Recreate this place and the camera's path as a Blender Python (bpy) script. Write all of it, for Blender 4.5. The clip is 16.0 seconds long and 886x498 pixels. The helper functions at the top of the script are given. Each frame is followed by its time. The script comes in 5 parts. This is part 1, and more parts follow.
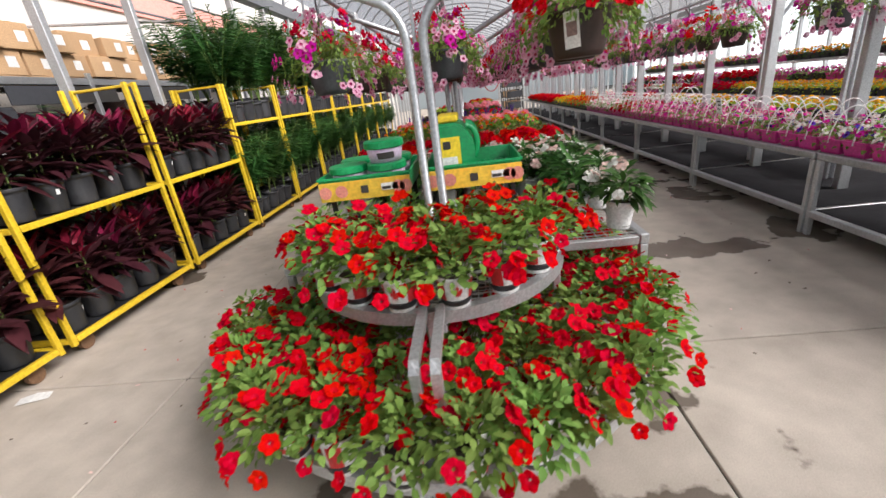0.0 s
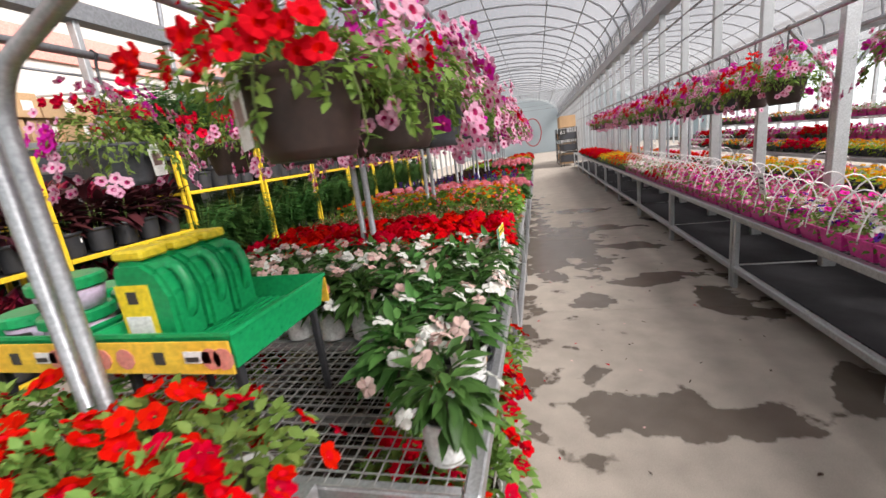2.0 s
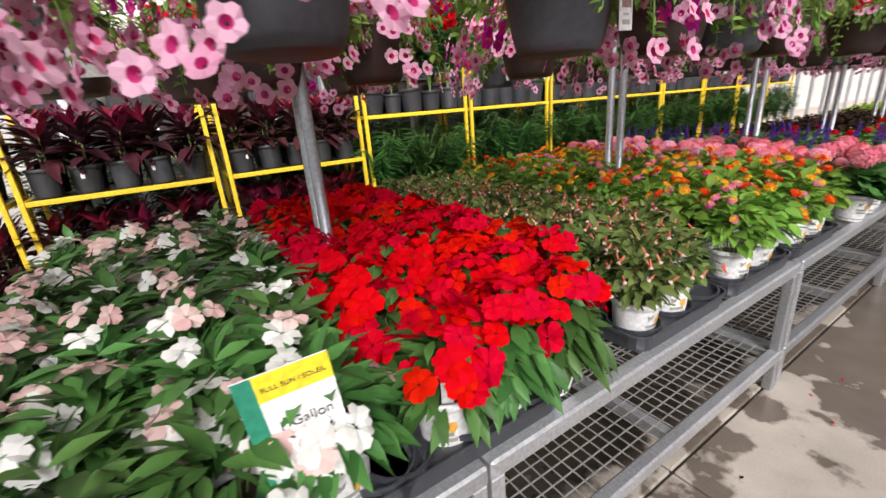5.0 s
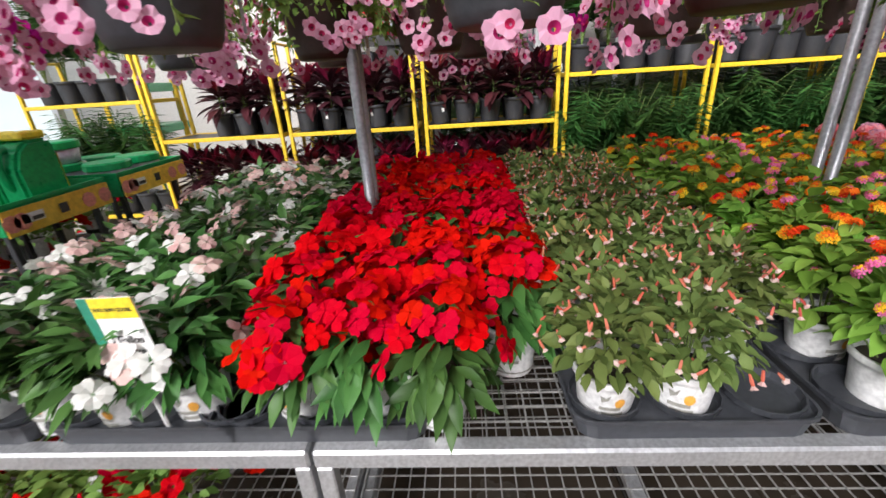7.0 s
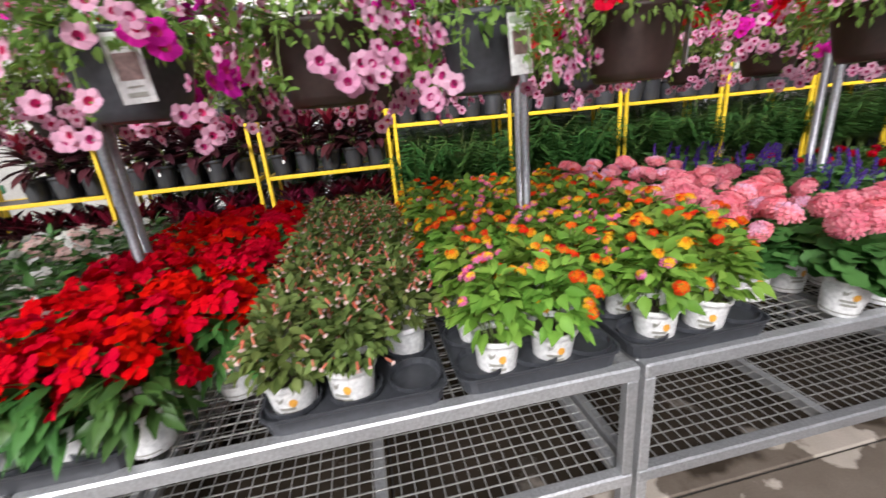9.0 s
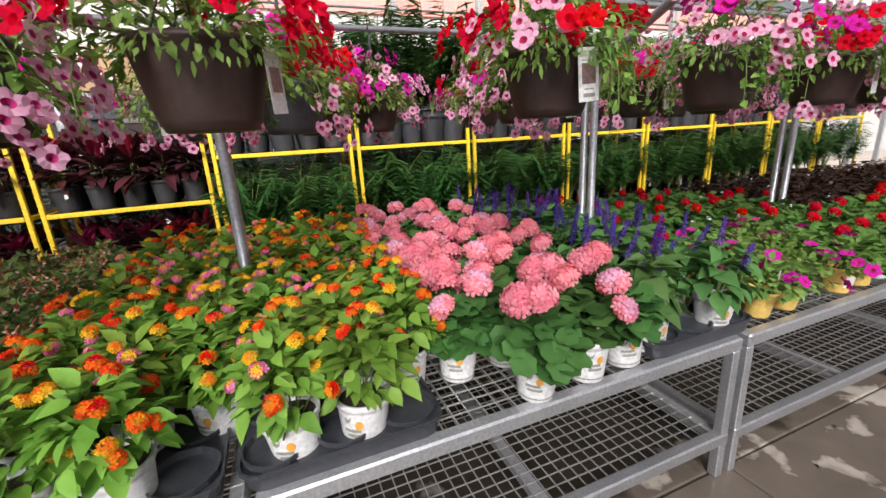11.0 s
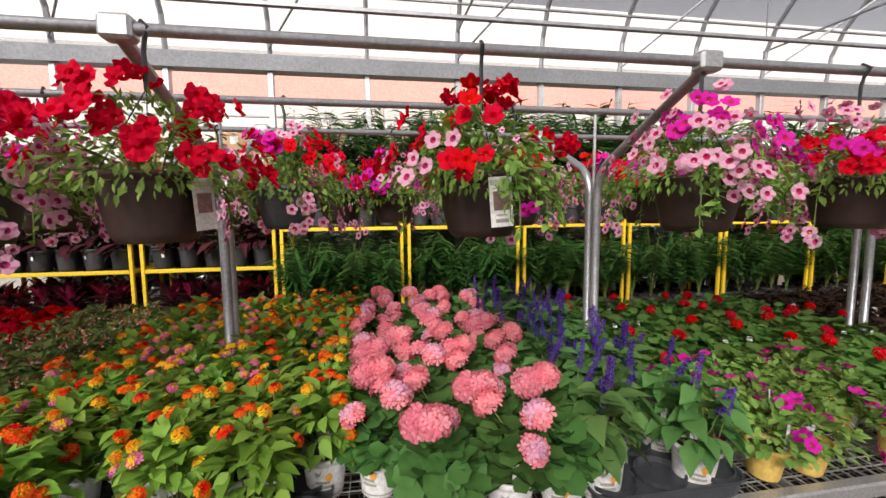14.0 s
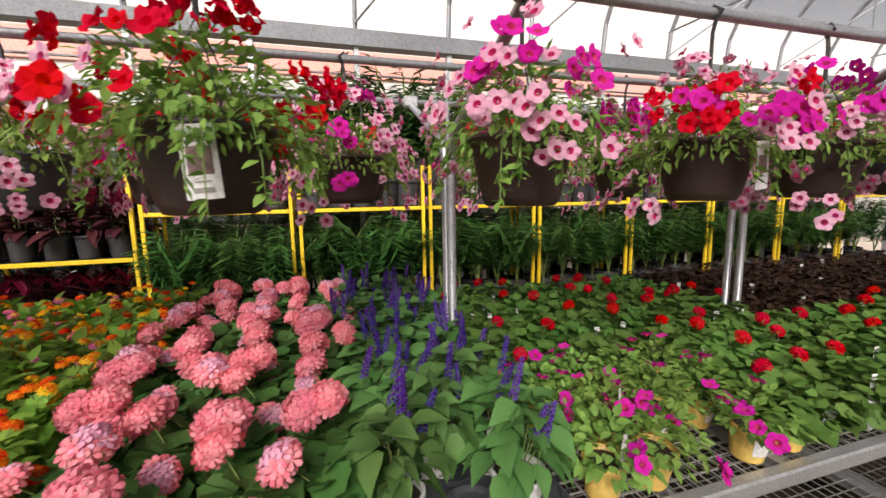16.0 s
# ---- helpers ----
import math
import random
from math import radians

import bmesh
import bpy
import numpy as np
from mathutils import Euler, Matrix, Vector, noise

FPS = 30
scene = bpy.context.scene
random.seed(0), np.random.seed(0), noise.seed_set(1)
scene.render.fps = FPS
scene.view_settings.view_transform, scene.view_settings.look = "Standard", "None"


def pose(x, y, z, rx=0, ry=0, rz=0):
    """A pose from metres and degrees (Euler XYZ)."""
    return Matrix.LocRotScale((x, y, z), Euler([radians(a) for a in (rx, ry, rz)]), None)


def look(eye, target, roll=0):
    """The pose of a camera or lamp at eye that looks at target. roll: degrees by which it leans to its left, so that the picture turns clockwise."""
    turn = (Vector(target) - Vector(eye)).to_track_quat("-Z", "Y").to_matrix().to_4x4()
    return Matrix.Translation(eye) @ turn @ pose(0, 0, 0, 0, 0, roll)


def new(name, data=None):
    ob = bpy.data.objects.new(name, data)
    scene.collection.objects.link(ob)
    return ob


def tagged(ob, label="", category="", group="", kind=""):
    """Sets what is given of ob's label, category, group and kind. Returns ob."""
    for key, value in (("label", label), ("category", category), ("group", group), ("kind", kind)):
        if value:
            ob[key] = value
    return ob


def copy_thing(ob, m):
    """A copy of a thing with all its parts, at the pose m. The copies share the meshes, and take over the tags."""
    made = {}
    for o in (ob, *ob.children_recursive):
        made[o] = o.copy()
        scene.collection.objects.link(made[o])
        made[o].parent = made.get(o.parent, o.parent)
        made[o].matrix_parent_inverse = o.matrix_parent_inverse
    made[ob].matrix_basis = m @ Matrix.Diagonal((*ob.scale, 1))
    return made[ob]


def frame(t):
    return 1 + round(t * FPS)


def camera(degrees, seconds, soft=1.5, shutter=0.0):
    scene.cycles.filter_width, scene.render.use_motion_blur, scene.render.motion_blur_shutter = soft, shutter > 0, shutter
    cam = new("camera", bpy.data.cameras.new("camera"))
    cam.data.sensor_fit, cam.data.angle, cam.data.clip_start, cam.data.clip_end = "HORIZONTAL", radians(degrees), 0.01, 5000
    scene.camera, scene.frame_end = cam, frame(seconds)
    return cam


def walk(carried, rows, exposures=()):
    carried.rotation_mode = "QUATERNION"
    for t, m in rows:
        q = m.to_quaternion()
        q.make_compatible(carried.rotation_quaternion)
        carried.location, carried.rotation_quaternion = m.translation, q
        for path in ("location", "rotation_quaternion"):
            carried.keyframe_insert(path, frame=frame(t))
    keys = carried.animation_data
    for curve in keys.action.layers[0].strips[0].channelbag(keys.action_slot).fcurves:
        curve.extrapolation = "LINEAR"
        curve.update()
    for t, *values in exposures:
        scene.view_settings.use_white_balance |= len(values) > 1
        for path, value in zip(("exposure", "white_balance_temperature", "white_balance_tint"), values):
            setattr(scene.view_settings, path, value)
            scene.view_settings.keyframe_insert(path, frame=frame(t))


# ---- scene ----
cam = camera(94.5, 16.0, soft=1.5, shutter=0.25)
PATH = [
    (0, (-0.904, -3.936, 1.519), (-1.08, -2.075, 0.807), -7.5),
    (0.5, (-0.584, -3.681, 1.541), (-0.835, -1.805, 0.894), -7.9),
    (1, (-0.339, -3.395, 1.555), (-0.661, -1.509, 0.973), -7.9),
    (1.5, (-0.089, -3.068, 1.575), (-0.484, -1.177, 1.054), -7.6),
    (2, (0.202, -2.699, 1.575), (-0.275, -0.814, 1.109), -7.3),
    (2.5, (0.389, -2.317, 1.552), (-0.202, -0.455, 1.121), -6.9),
    (3, (0.535, -1.927, 1.54), (-0.237, -0.126, 1.137), -6.3),
    (3.2, (0.594, -1.766, 1.531), (-0.281, -0.016, 1.12), -6.2),
    (5.5, (0.578, -0.118, 1.477), (-1.126, 0.651, 0.766), -4.6),
    (6, (0.551, 0.172, 1.498), (-1.225, 0.698, 0.745), -4.4),
    (6.5, (0.561, 0.359, 1.458), (-1.281, 0.538, 0.698), -3.0),
    (7, (0.702, 0.408, 1.505), (-1.139, 0.285, 0.733), -3.7),
    (7.5, (0.874, 0.435, 1.491), (-0.962, 0.193, 0.736), -5.2),
    (8, (0.981, 0.541, 1.518), (-0.883, 0.315, 0.829), -4.9),
    (8.5, (1.035, 0.803, 1.537), (-0.852, 0.793, 0.876), -5.1),
    (9, (1.023, 1.032, 1.546), (-0.846, 1.369, 0.919), -5.2),
    (9.5, (0.913, 1.283, 1.556), (-0.894, 1.93, 0.995), -4.5),
    (10, (0.878, 1.542, 1.56), (-0.858, 2.371, 1.013), -4.6),
    (10.2, (0.892, 1.651, 1.554), (-0.832, 2.503, 1.007), -4.3),
    (12.5, (1.032, 2.465, 1.6), (-0.918, 2.645, 1.193), -0.9),
    (13, (1.078, 2.505, 1.652), (-0.893, 2.678, 1.363), -0.7),
    (13.5, (1.088, 2.533, 1.688), (-0.886, 2.775, 1.476), -0.6),
    (14, (1.098, 2.562, 1.683), (-0.865, 2.89, 1.487), -0.5),
    (14.5, (1.084, 2.631, 1.681), (-0.858, 3.048, 1.45), -0.5),
    (15, (1.003, 2.77, 1.623), (-0.917, 3.258, 1.351), -0.7),
    (15.5, (0.879, 2.948, 1.598), (-1.024, 3.49, 1.307), -0.9),
    (16, (0.855, 3.156, 1.635), (-1.039, 3.736, 1.359), -0.9),
]

walk(cam, [(t, look(eye, target, roll)) for t, eye, target, roll in PATH], exposures=((0, 1.40, 6350, 15), (3, 1.48, 6500, 15), (6, 1.52, 6200, 15), (10, 1.52, 6150, 15), (12.5, 1.34, 6450, 15), (14, 1.26, 6600, 15), (16, 1.32, 6750, 15)))

# ---- world, sun ----
world = bpy.data.worlds.new("overcast_sky")
scene.world = world
world.use_nodes = True
wn = world.node_tree
sky = wn.nodes.new("ShaderNodeTexSky")
sky.sky_type, sky.sun_disc = "NISHITA", False
sky.sun_elevation, sky.sun_rotation, sky.dust_density = radians(36), radians(114), 1.2
hsv = wn.nodes.new("ShaderNodeHueSaturation")
hsv.inputs["Saturation"].default_value = 0.2
wn.links.new(sky.outputs[0], hsv.inputs["Color"])
wn.links.new(hsv.outputs[0], wn.nodes["Background"].inputs[0])
wn.nodes["Background"].inputs[1].default_value = 0.05
sun = new("sun", bpy.data.lights.new("sun", "SUN"))
sun.data.energy, sun.data.angle, sun.data.color = 5.0, radians(32), (1.0, 0.96, 0.9)
sun.matrix_world = look((11, -3.9, 8.7), (0, 1, 0))

# ---- materials ----
def node_mat(name):
    m = bpy.data.materials.new(name)
    m.use_nodes = True
    nt = m.node_tree
    return m, nt, nt.nodes["Principled BSDF"]


def link(nt, a, b):
    nt.links.new(a, b)


def noise_tex(nt, scale, detail=4.0, coord="Object"):
    tc = nt.nodes.new("ShaderNodeTexCoord")
    n = nt.nodes.new("ShaderNodeTexNoise")
    n.inputs["Scale"].default_value, n.inputs["Detail"].default_value = scale, detail
    link(nt, tc.outputs[coord], n.inputs["Vector"])
    return n


def ramp(nt, fac, c0, c1, p0=0.3, p1=0.7):
    r = nt.nodes.new("ShaderNodeValToRGB")
    r.color_ramp.elements[0].color, r.color_ramp.elements[1].color = (*c0, 1), (*c1, 1)
    r.color_ramp.elements[0].position, r.color_ramp.elements[1].position = p0, p1
    link(nt, fac, r.inputs[0])
    return r


def mixc(nt, fac, a, b, mode="MIX"):
    m = nt.nodes.new("ShaderNodeMix")
    m.data_type, m.blend_type = "RGBA", mode
    for sock, v in ((m.inputs["Factor"], fac), (m.inputs["A"], a), (m.inputs["B"], b)):
        if isinstance(v, (int, float)):
            sock.default_value = v
        elif isinstance(v, tuple):
            sock.default_value = (*v, 1)
        else:
            link(nt, v, sock)
    return m.outputs["Result"]


def surface(name, c0, c1, rough=0.6, metal=0.0, big=3.0, small=60.0, bump=0.1, spread=0.12, dist=0.002):
    """Two scales of variation between two colours, fine relief, and some difference from piece to piece."""
    m, nt, b = node_mat(name)
    n1, n2 = noise_tex(nt, big), noise_tex(nt, small, 3.0)
    col = mixc(nt, n1.outputs["Fac"], c0, c1)
    col = mixc(nt, 0.35, col, ramp(nt, n2.outputs["Fac"], (0.55,) * 3, (1.35,) * 3, 0.35, 0.65).outputs[0], "MULTIPLY")
    oi = nt.nodes.new("ShaderNodeObjectInfo")
    hv = nt.nodes.new("ShaderNodeHueSaturation")
    mr = nt.nodes.new("ShaderNodeMapRange")
    mr.inputs["To Min"].default_value, mr.inputs["To Max"].default_value = 1 - spread, 1 + spread
    link(nt, oi.outputs["Random"], mr.inputs["Value"])
    link(nt, mr.outputs[0], hv.inputs["Value"])
    link(nt, col, hv.inputs["Color"])
    link(nt, hv.outputs[0], b.inputs["Base Color"])
    rr = nt.nodes.new("ShaderNodeMapRange")
    rr.inputs["To Min"].default_value, rr.inputs["To Max"].default_value = max(rough - 0.12, 0.03), min(rough + 0.12, 1)
    link(nt, n2.outputs["Fac"], rr.inputs["Value"])
    link(nt, rr.outputs[0], b.inputs["Roughness"])
    b.inputs["Metallic"].default_value = metal
    if bump:
        bp = nt.nodes.new("ShaderNodeBump")
        bp.inputs["Strength"].default_value, bp.inputs["Distance"].default_value = bump, dist
        link(nt, n2.outputs["Fac"], bp.inputs["Height"])
        link(nt, bp.outputs[0], b.inputs["Normal"])
    return m


def plant_mat(name, c0, c1, rough=0.45, thin=0.25, hue=0.03, val=0.35, scale=30.0):
    """Leaf or petal: colour differs from island to island, and some light passes through."""
    m, nt, b = node_mat(name)
    geo = nt.nodes.new("ShaderNodeNewGeometry")
    n = noise_tex(nt, scale, 2.0)
    add = nt.nodes.new("ShaderNodeMath")
    add.operation = "MULTIPLY_ADD"
    link(nt, geo.outputs["Random Per Island"], add.inputs[0])
    add.inputs[1].default_value = 0.75
    mm = nt.nodes.new("ShaderNodeMath")
    mm.operation = "MULTIPLY"
    mm.inputs[1].default_value = 0.4
    link(nt, n.outputs["Fac"], mm.inputs[0])
    link(nt, mm.outputs[0], add.inputs[2])
    col = mixc(nt, add.outputs[0], c0, c1)
    oi = nt.nodes.new("ShaderNodeObjectInfo")
    hv = nt.nodes.new("ShaderNodeHueSaturation")
    for key, a in (("Hue", hue), ("Value", val)):
        mr = nt.nodes.new("ShaderNodeMapRange")
        base = 0.5 if key == "Hue" else 1.0
        mr.inputs["To Min"].default_value, mr.inputs["To Max"].default_value = base - a / 2, base + a / 2
        link(nt, oi.outputs["Random"], mr.inputs["Value"])
        link(nt, mr.outputs[0], hv.inputs[key])
    link(nt, col, hv.inputs["Color"])
    link(nt, hv.outputs[0], b.inputs["Base Color"])
    b.inputs["Roughness"].default_value = rough + 0.1
    b.inputs["Specular IOR Level"].default_value = 0.02 if "petal" in name else 0.25
    tr = nt.nodes.new("ShaderNodeBsdfTranslucent")
    link(nt, hv.outputs[0], tr.inputs["Color"])
    mx = nt.nodes.new("ShaderNodeMixShader")
    mx.inputs[0].default_value = thin
    link(nt, b.outputs[0], mx.inputs[1])
    link(nt, tr.outputs[0], mx.inputs[2])
    link(nt, mx.outputs[0], nt.nodes["Material Output"].inputs["Surface"])
    return m


def film_mat(name, tint, clear, through_light):
    m, nt, b = node_mat(name)
    n = noise_tex(nt, 0.6, 5.0)
    col = mixc(nt, n.outputs["Fac"], tuple(c * 0.9 for c in tint), tint)
    tp = nt.nodes.new("ShaderNodeBsdfTransparent")
    link(nt, col, tp.inputs[0])
    tl = nt.nodes.new("ShaderNodeBsdfTranslucent")
    link(nt, col, tl.inputs[0])
    df = nt.nodes.new("ShaderNodeBsdfDiffuse")
    link(nt, col, df.inputs[0])
    m1 = nt.nodes.new("ShaderNodeMixShader")
    m1.inputs[0].default_value = through_light
    link(nt, df.outputs[0], m1.inputs[1])
    link(nt, tl.outputs[0], m1.inputs[2])
    m2 = nt.nodes.new("ShaderNodeMixShader")
    m2.inputs[0].default_value = clear
    link(nt, m1.outputs[0], m2.inputs[1])
    link(nt, tp.outputs[0], m2.inputs[2])
    link(nt, m2.outputs[0], nt.nodes["Material Output"].inputs["Surface"])
    return m


def concrete_mat():
    m, nt, b = node_mat("concrete")
    geo = nt.nodes.new("ShaderNodeNewGeometry")
    def noise_at(scale, detail):
        n = nt.nodes.new("ShaderNodeTexNoise")
        n.inputs["Scale"].default_value, n.inputs["Detail"].default_value = scale, detail
        link(nt, geo.outputs["Position"], n.inputs["Vector"])
        return n
    def mth(op, a, bb):
        q = nt.nodes.new("ShaderNodeMath")
        q.operation = op
        for i, v in enumerate((a, bb)):
            if isinstance(v, (int, float)):
                q.inputs[i].default_value = v
            else:
                link(nt, v, q.inputs[i])
        return q.outputs[0]
    big, mid, fine = noise_at(0.8, 5.0), noise_at(5.0, 6.0), noise_at(140.0, 3.0)
    base = mixc(nt, big.outputs["Fac"], (0.40, 0.35, 0.295), (0.55, 0.49, 0.42))
    base = mixc(nt, 0.6, base, ramp(nt, mid.outputs["Fac"], (0.72, 0.71, 0.7), (1.12, 1.12, 1.12), 0.3, 0.7).outputs[0], "MULTIPLY")
    base = mixc(nt, 0.35, base, ramp(nt, fine.outputs["Fac"], (0.75,) * 3, (1.2,) * 3).outputs[0], "MULTIPLY")
    sep = nt.nodes.new("ShaderNodeSeparateXYZ")
    link(nt, geo.outputs["Position"], sep.inputs[0])
    wob = noise_at(2.9, 8.0)
    wet_shade = 0.0
    # pools of water on the floor: x, y, half width, half length; the last two paint in the shade under the benches
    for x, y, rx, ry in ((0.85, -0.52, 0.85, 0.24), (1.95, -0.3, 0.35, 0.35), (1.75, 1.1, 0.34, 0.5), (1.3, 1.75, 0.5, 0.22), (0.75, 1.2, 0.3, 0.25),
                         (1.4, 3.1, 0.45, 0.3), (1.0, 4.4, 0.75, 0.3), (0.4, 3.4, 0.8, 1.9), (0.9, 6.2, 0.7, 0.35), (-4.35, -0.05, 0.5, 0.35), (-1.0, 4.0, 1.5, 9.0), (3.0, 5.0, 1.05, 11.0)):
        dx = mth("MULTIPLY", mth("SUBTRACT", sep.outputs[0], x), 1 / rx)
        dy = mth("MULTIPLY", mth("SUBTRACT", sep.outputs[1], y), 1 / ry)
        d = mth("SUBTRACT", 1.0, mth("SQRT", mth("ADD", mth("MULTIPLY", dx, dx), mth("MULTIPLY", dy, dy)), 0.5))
        wet_shade = d if isinstance(wet_shade, float) else mth("MAXIMUM", wet_shade, d)
    # dark strip under the bench: its shade, painted into the floor as soil brown
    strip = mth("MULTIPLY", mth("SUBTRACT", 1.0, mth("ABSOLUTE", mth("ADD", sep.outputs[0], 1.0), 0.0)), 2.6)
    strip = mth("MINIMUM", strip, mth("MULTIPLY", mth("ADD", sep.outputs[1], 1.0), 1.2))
    wet_shade = mth("ADD", wet_shade, mth("MULTIPLY", mth("SUBTRACT", wob.outputs["Fac"], 0.5), 2.5))
    mask = ramp(nt, wet_shade, (0, 0, 0), (1, 1, 1), 0.18, 0.26).outputs[0]
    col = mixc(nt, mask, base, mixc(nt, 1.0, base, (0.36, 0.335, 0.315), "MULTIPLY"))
    # soil masks that strip; the near-black brown carries the bench's shade
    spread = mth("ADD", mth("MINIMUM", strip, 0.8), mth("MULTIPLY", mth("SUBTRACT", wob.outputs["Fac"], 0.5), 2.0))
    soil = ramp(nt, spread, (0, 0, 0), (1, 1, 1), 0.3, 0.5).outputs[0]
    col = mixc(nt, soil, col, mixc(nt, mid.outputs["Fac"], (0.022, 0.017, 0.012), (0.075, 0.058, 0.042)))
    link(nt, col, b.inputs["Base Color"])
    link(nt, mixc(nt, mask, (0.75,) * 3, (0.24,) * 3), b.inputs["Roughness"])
    bp = nt.nodes.new("ShaderNodeBump")
    bp.inputs["Strength"].default_value, bp.inputs["Distance"].default_value = 0.25, 0.002
    link(nt, fine.outputs["Fac"], bp.inputs["Height"])
    link(nt, bp.outputs[0], b.inputs["Normal"])
    return m


CONCRETE = concrete_mat()
JOINT = surface("joint_dirt", (0.03, 0.028, 0.025), (0.06, 0.055, 0.05), 0.9)
GALV = surface("galvanised_steel", (0.40, 0.41, 0.42), (0.58, 0.59, 0.60), 0.42, 0.65, 6.0, 90.0, 0.08)
PIPE = surface("galvanised_pipe", (0.34, 0.35, 0.37), (0.5, 0.51, 0.53), 0.38, 0.7, 4.0, 70.0, 0.06)
WIRE = surface("galvanised_wire", (0.42, 0.42, 0.41), (0.6, 0.6, 0.58), 0.45, 0.6, 8.0, 60.0, 0.0)
FRAME = surface("roof_steel", (0.22, 0.23, 0.25), (0.34, 0.35, 0.37), 0.5, 0.5, 1.5, 30.0, 0.05)
CLOTH = surface("black_ground_cloth", (0.022, 0.022, 0.024), (0.04, 0.04, 0.043), 0.9, 0.0, 12.0, 220.0, 0.3)
CLOTH.node_tree.nodes["Principled BSDF"].inputs["Specular IOR Level"].default_value = 0.1
YELLOW = surface("yellow_paint", (0.62, 0.41, 0.012), (0.76, 0.53, 0.03), 0.42, 0.0, 5.0, 45.0, 0.15)
RUST = surface("rusty_caster", (0.10, 0.055, 0.03), (0.22, 0.12, 0.06), 0.85, 0.1, 20.0, 90.0, 0.4)
BLACK = surface("black_plastic", (0.018, 0.019, 0.021), (0.035, 0.036, 0.04), 0.5, 0.0, 10.0, 80.0, 0.1, 0.2)
TRAY = surface("tray_plastic", (0.035, 0.038, 0.045), (0.06, 0.064, 0.072), 0.35, 0.0, 10.0, 60.0, 0.06, 0.2)
BROWN = surface("brown_plastic", (0.030, 0.017, 0.014), (0.05, 0.028, 0.022), 0.5, 0.0, 10.0, 60.0, 0.08, 0.15)
DGREY = surface("dark_grey_plastic", (0.045, 0.047, 0.055), (0.07, 0.073, 0.082), 0.5, 0.0, 10.0, 60.0, 0.08, 0.15)
WHITE = surface("white_plastic", (0.68, 0.68, 0.67), (0.8, 0.8, 0.79), 0.35, 0.0, 8.0, 70.0, 0.04, 0.06)
PRINT = surface("printed_grey", (0.25, 0.25, 0.22), (0.4, 0.39, 0.34), 0.5)
INK = surface("dark_ink", (0.03, 0.03, 0.03), (0.06, 0.055, 0.05), 0.6)
SUNNY = surface("orange_print", (0.75, 0.33, 0.04), (0.85, 0.45, 0.08), 0.5)
REDP = surface("red_print", (0.5, 0.012, 0.015), (0.62, 0.03, 0.03), 0.4)
SOIL = surface("potting_soil", (0.02, 0.014, 0.01), (0.06, 0.042, 0.03), 0.95, 0.0, 30.0, 180.0, 0.8, 0.2, 0.006)
GREENP = surface("green_plastic", (0.004, 0.28, 0.085), (0.008, 0.36, 0.12), 0.32, 0.0, 6.0, 60.0, 0.04, 0.08)
YELP = surface("yellow_plastic", (0.8, 0.6, 0.02), (0.88, 0.68, 0.04), 0.4)
BAND = surface("yellow_card", (0.75, 0.40, 0.03), (0.85, 0.62, 0.07), 0.5, 0.0, 9.0, 60.0)
FLORAL = surface("pink_print", (0.65, 0.16, 0.16), (0.75, 0.35, 0.25), 0.5, 0.0, 40.0, 90.0)
LILAC = surface("lilac_label", (0.55, 0.45, 0.62), (0.68, 0.58, 0.74), 0.45)
PINKP = surface("pink_plastic", (0.55, 0.03, 0.24), (0.68, 0.05, 0.32), 0.35, 0.0, 8.0, 60.0, 0.05)
YPOT = surface("yellow_pot", (0.72, 0.47, 0.10), (0.82, 0.58, 0.16), 0.4)
CARD = surface("cardboard", (0.40, 0.25, 0.13), (0.52, 0.34, 0.19), 0.85, 0.0, 4.0, 60.0, 0.1, 0.2)
PAPER = surface("white_paper", (0.72, 0.72, 0.70), (0.82, 0.82, 0.8), 0.7, 0.0, 10.0, 90.0, 0.03)
PHOTO = surface("faded_photo_print", (0.16, 0.10, 0.09), (0.34, 0.22, 0.20), 0.5, 0.0, 60.0, 120.0)
SIGNG = surface("pale_green_print", (0.42, 0.52, 0.36), (0.55, 0.62, 0.46), 0.6)
GSIGN = surface("green_print", (0.02, 0.2, 0.12), (0.03, 0.26, 0.16), 0.5)
RENDERW = surface("white_render", (0.56, 0.54, 0.50), (0.68, 0.66, 0.62), 0.85, 0.0, 0.8, 40.0, 0.1)
PINKW = surface("salmon_fascia", (0.62, 0.27, 0.23), (0.72, 0.34, 0.29), 0.8, 0.0, 0.8, 40.0, 0.1)
STEM = plant_mat("stem", (0.10, 0.16, 0.04), (0.18, 0.24, 0.07), 0.6, 0.1)
FILM = film_mat("poly_film", (0.78, 0.78, 0.785), 0.8, 0.45)
SIDE = film_mat("side_panel", (0.80, 0.86, 0.87), 0.12, 0.8)

L_IMP = plant_mat("impatiens_leaf", (0.022, 0.075, 0.015), (0.10, 0.235, 0.055), 0.32, 0.2)
L_PET = plant_mat("petunia_leaf", (0.085, 0.18, 0.028), (0.26, 0.41, 0.095), 0.5, 0.3)
L_BSK = plant_mat("basket_leaf", (0.075, 0.16, 0.024), (0.27, 0.41, 0.085), 0.5, 0.35)
L_GER2 = plant_mat("young_geranium_leaf", (0.05, 0.125, 0.022), (0.15, 0.28, 0.06), 0.5, 0.25)
L_FUC = plant_mat("fuchsia_leaf", (0.065, 0.11, 0.025), (0.19, 0.25, 0.065), 0.5, 0.25)
L_LAN = plant_mat("lantana_leaf", (0.085, 0.20, 0.02), (0.25, 0.43, 0.065), 0.45, 0.3)
L_GER = plant_mat("geranium_leaf", (0.03, 0.095, 0.02), (0.09, 0.21, 0.05), 0.5, 0.25)
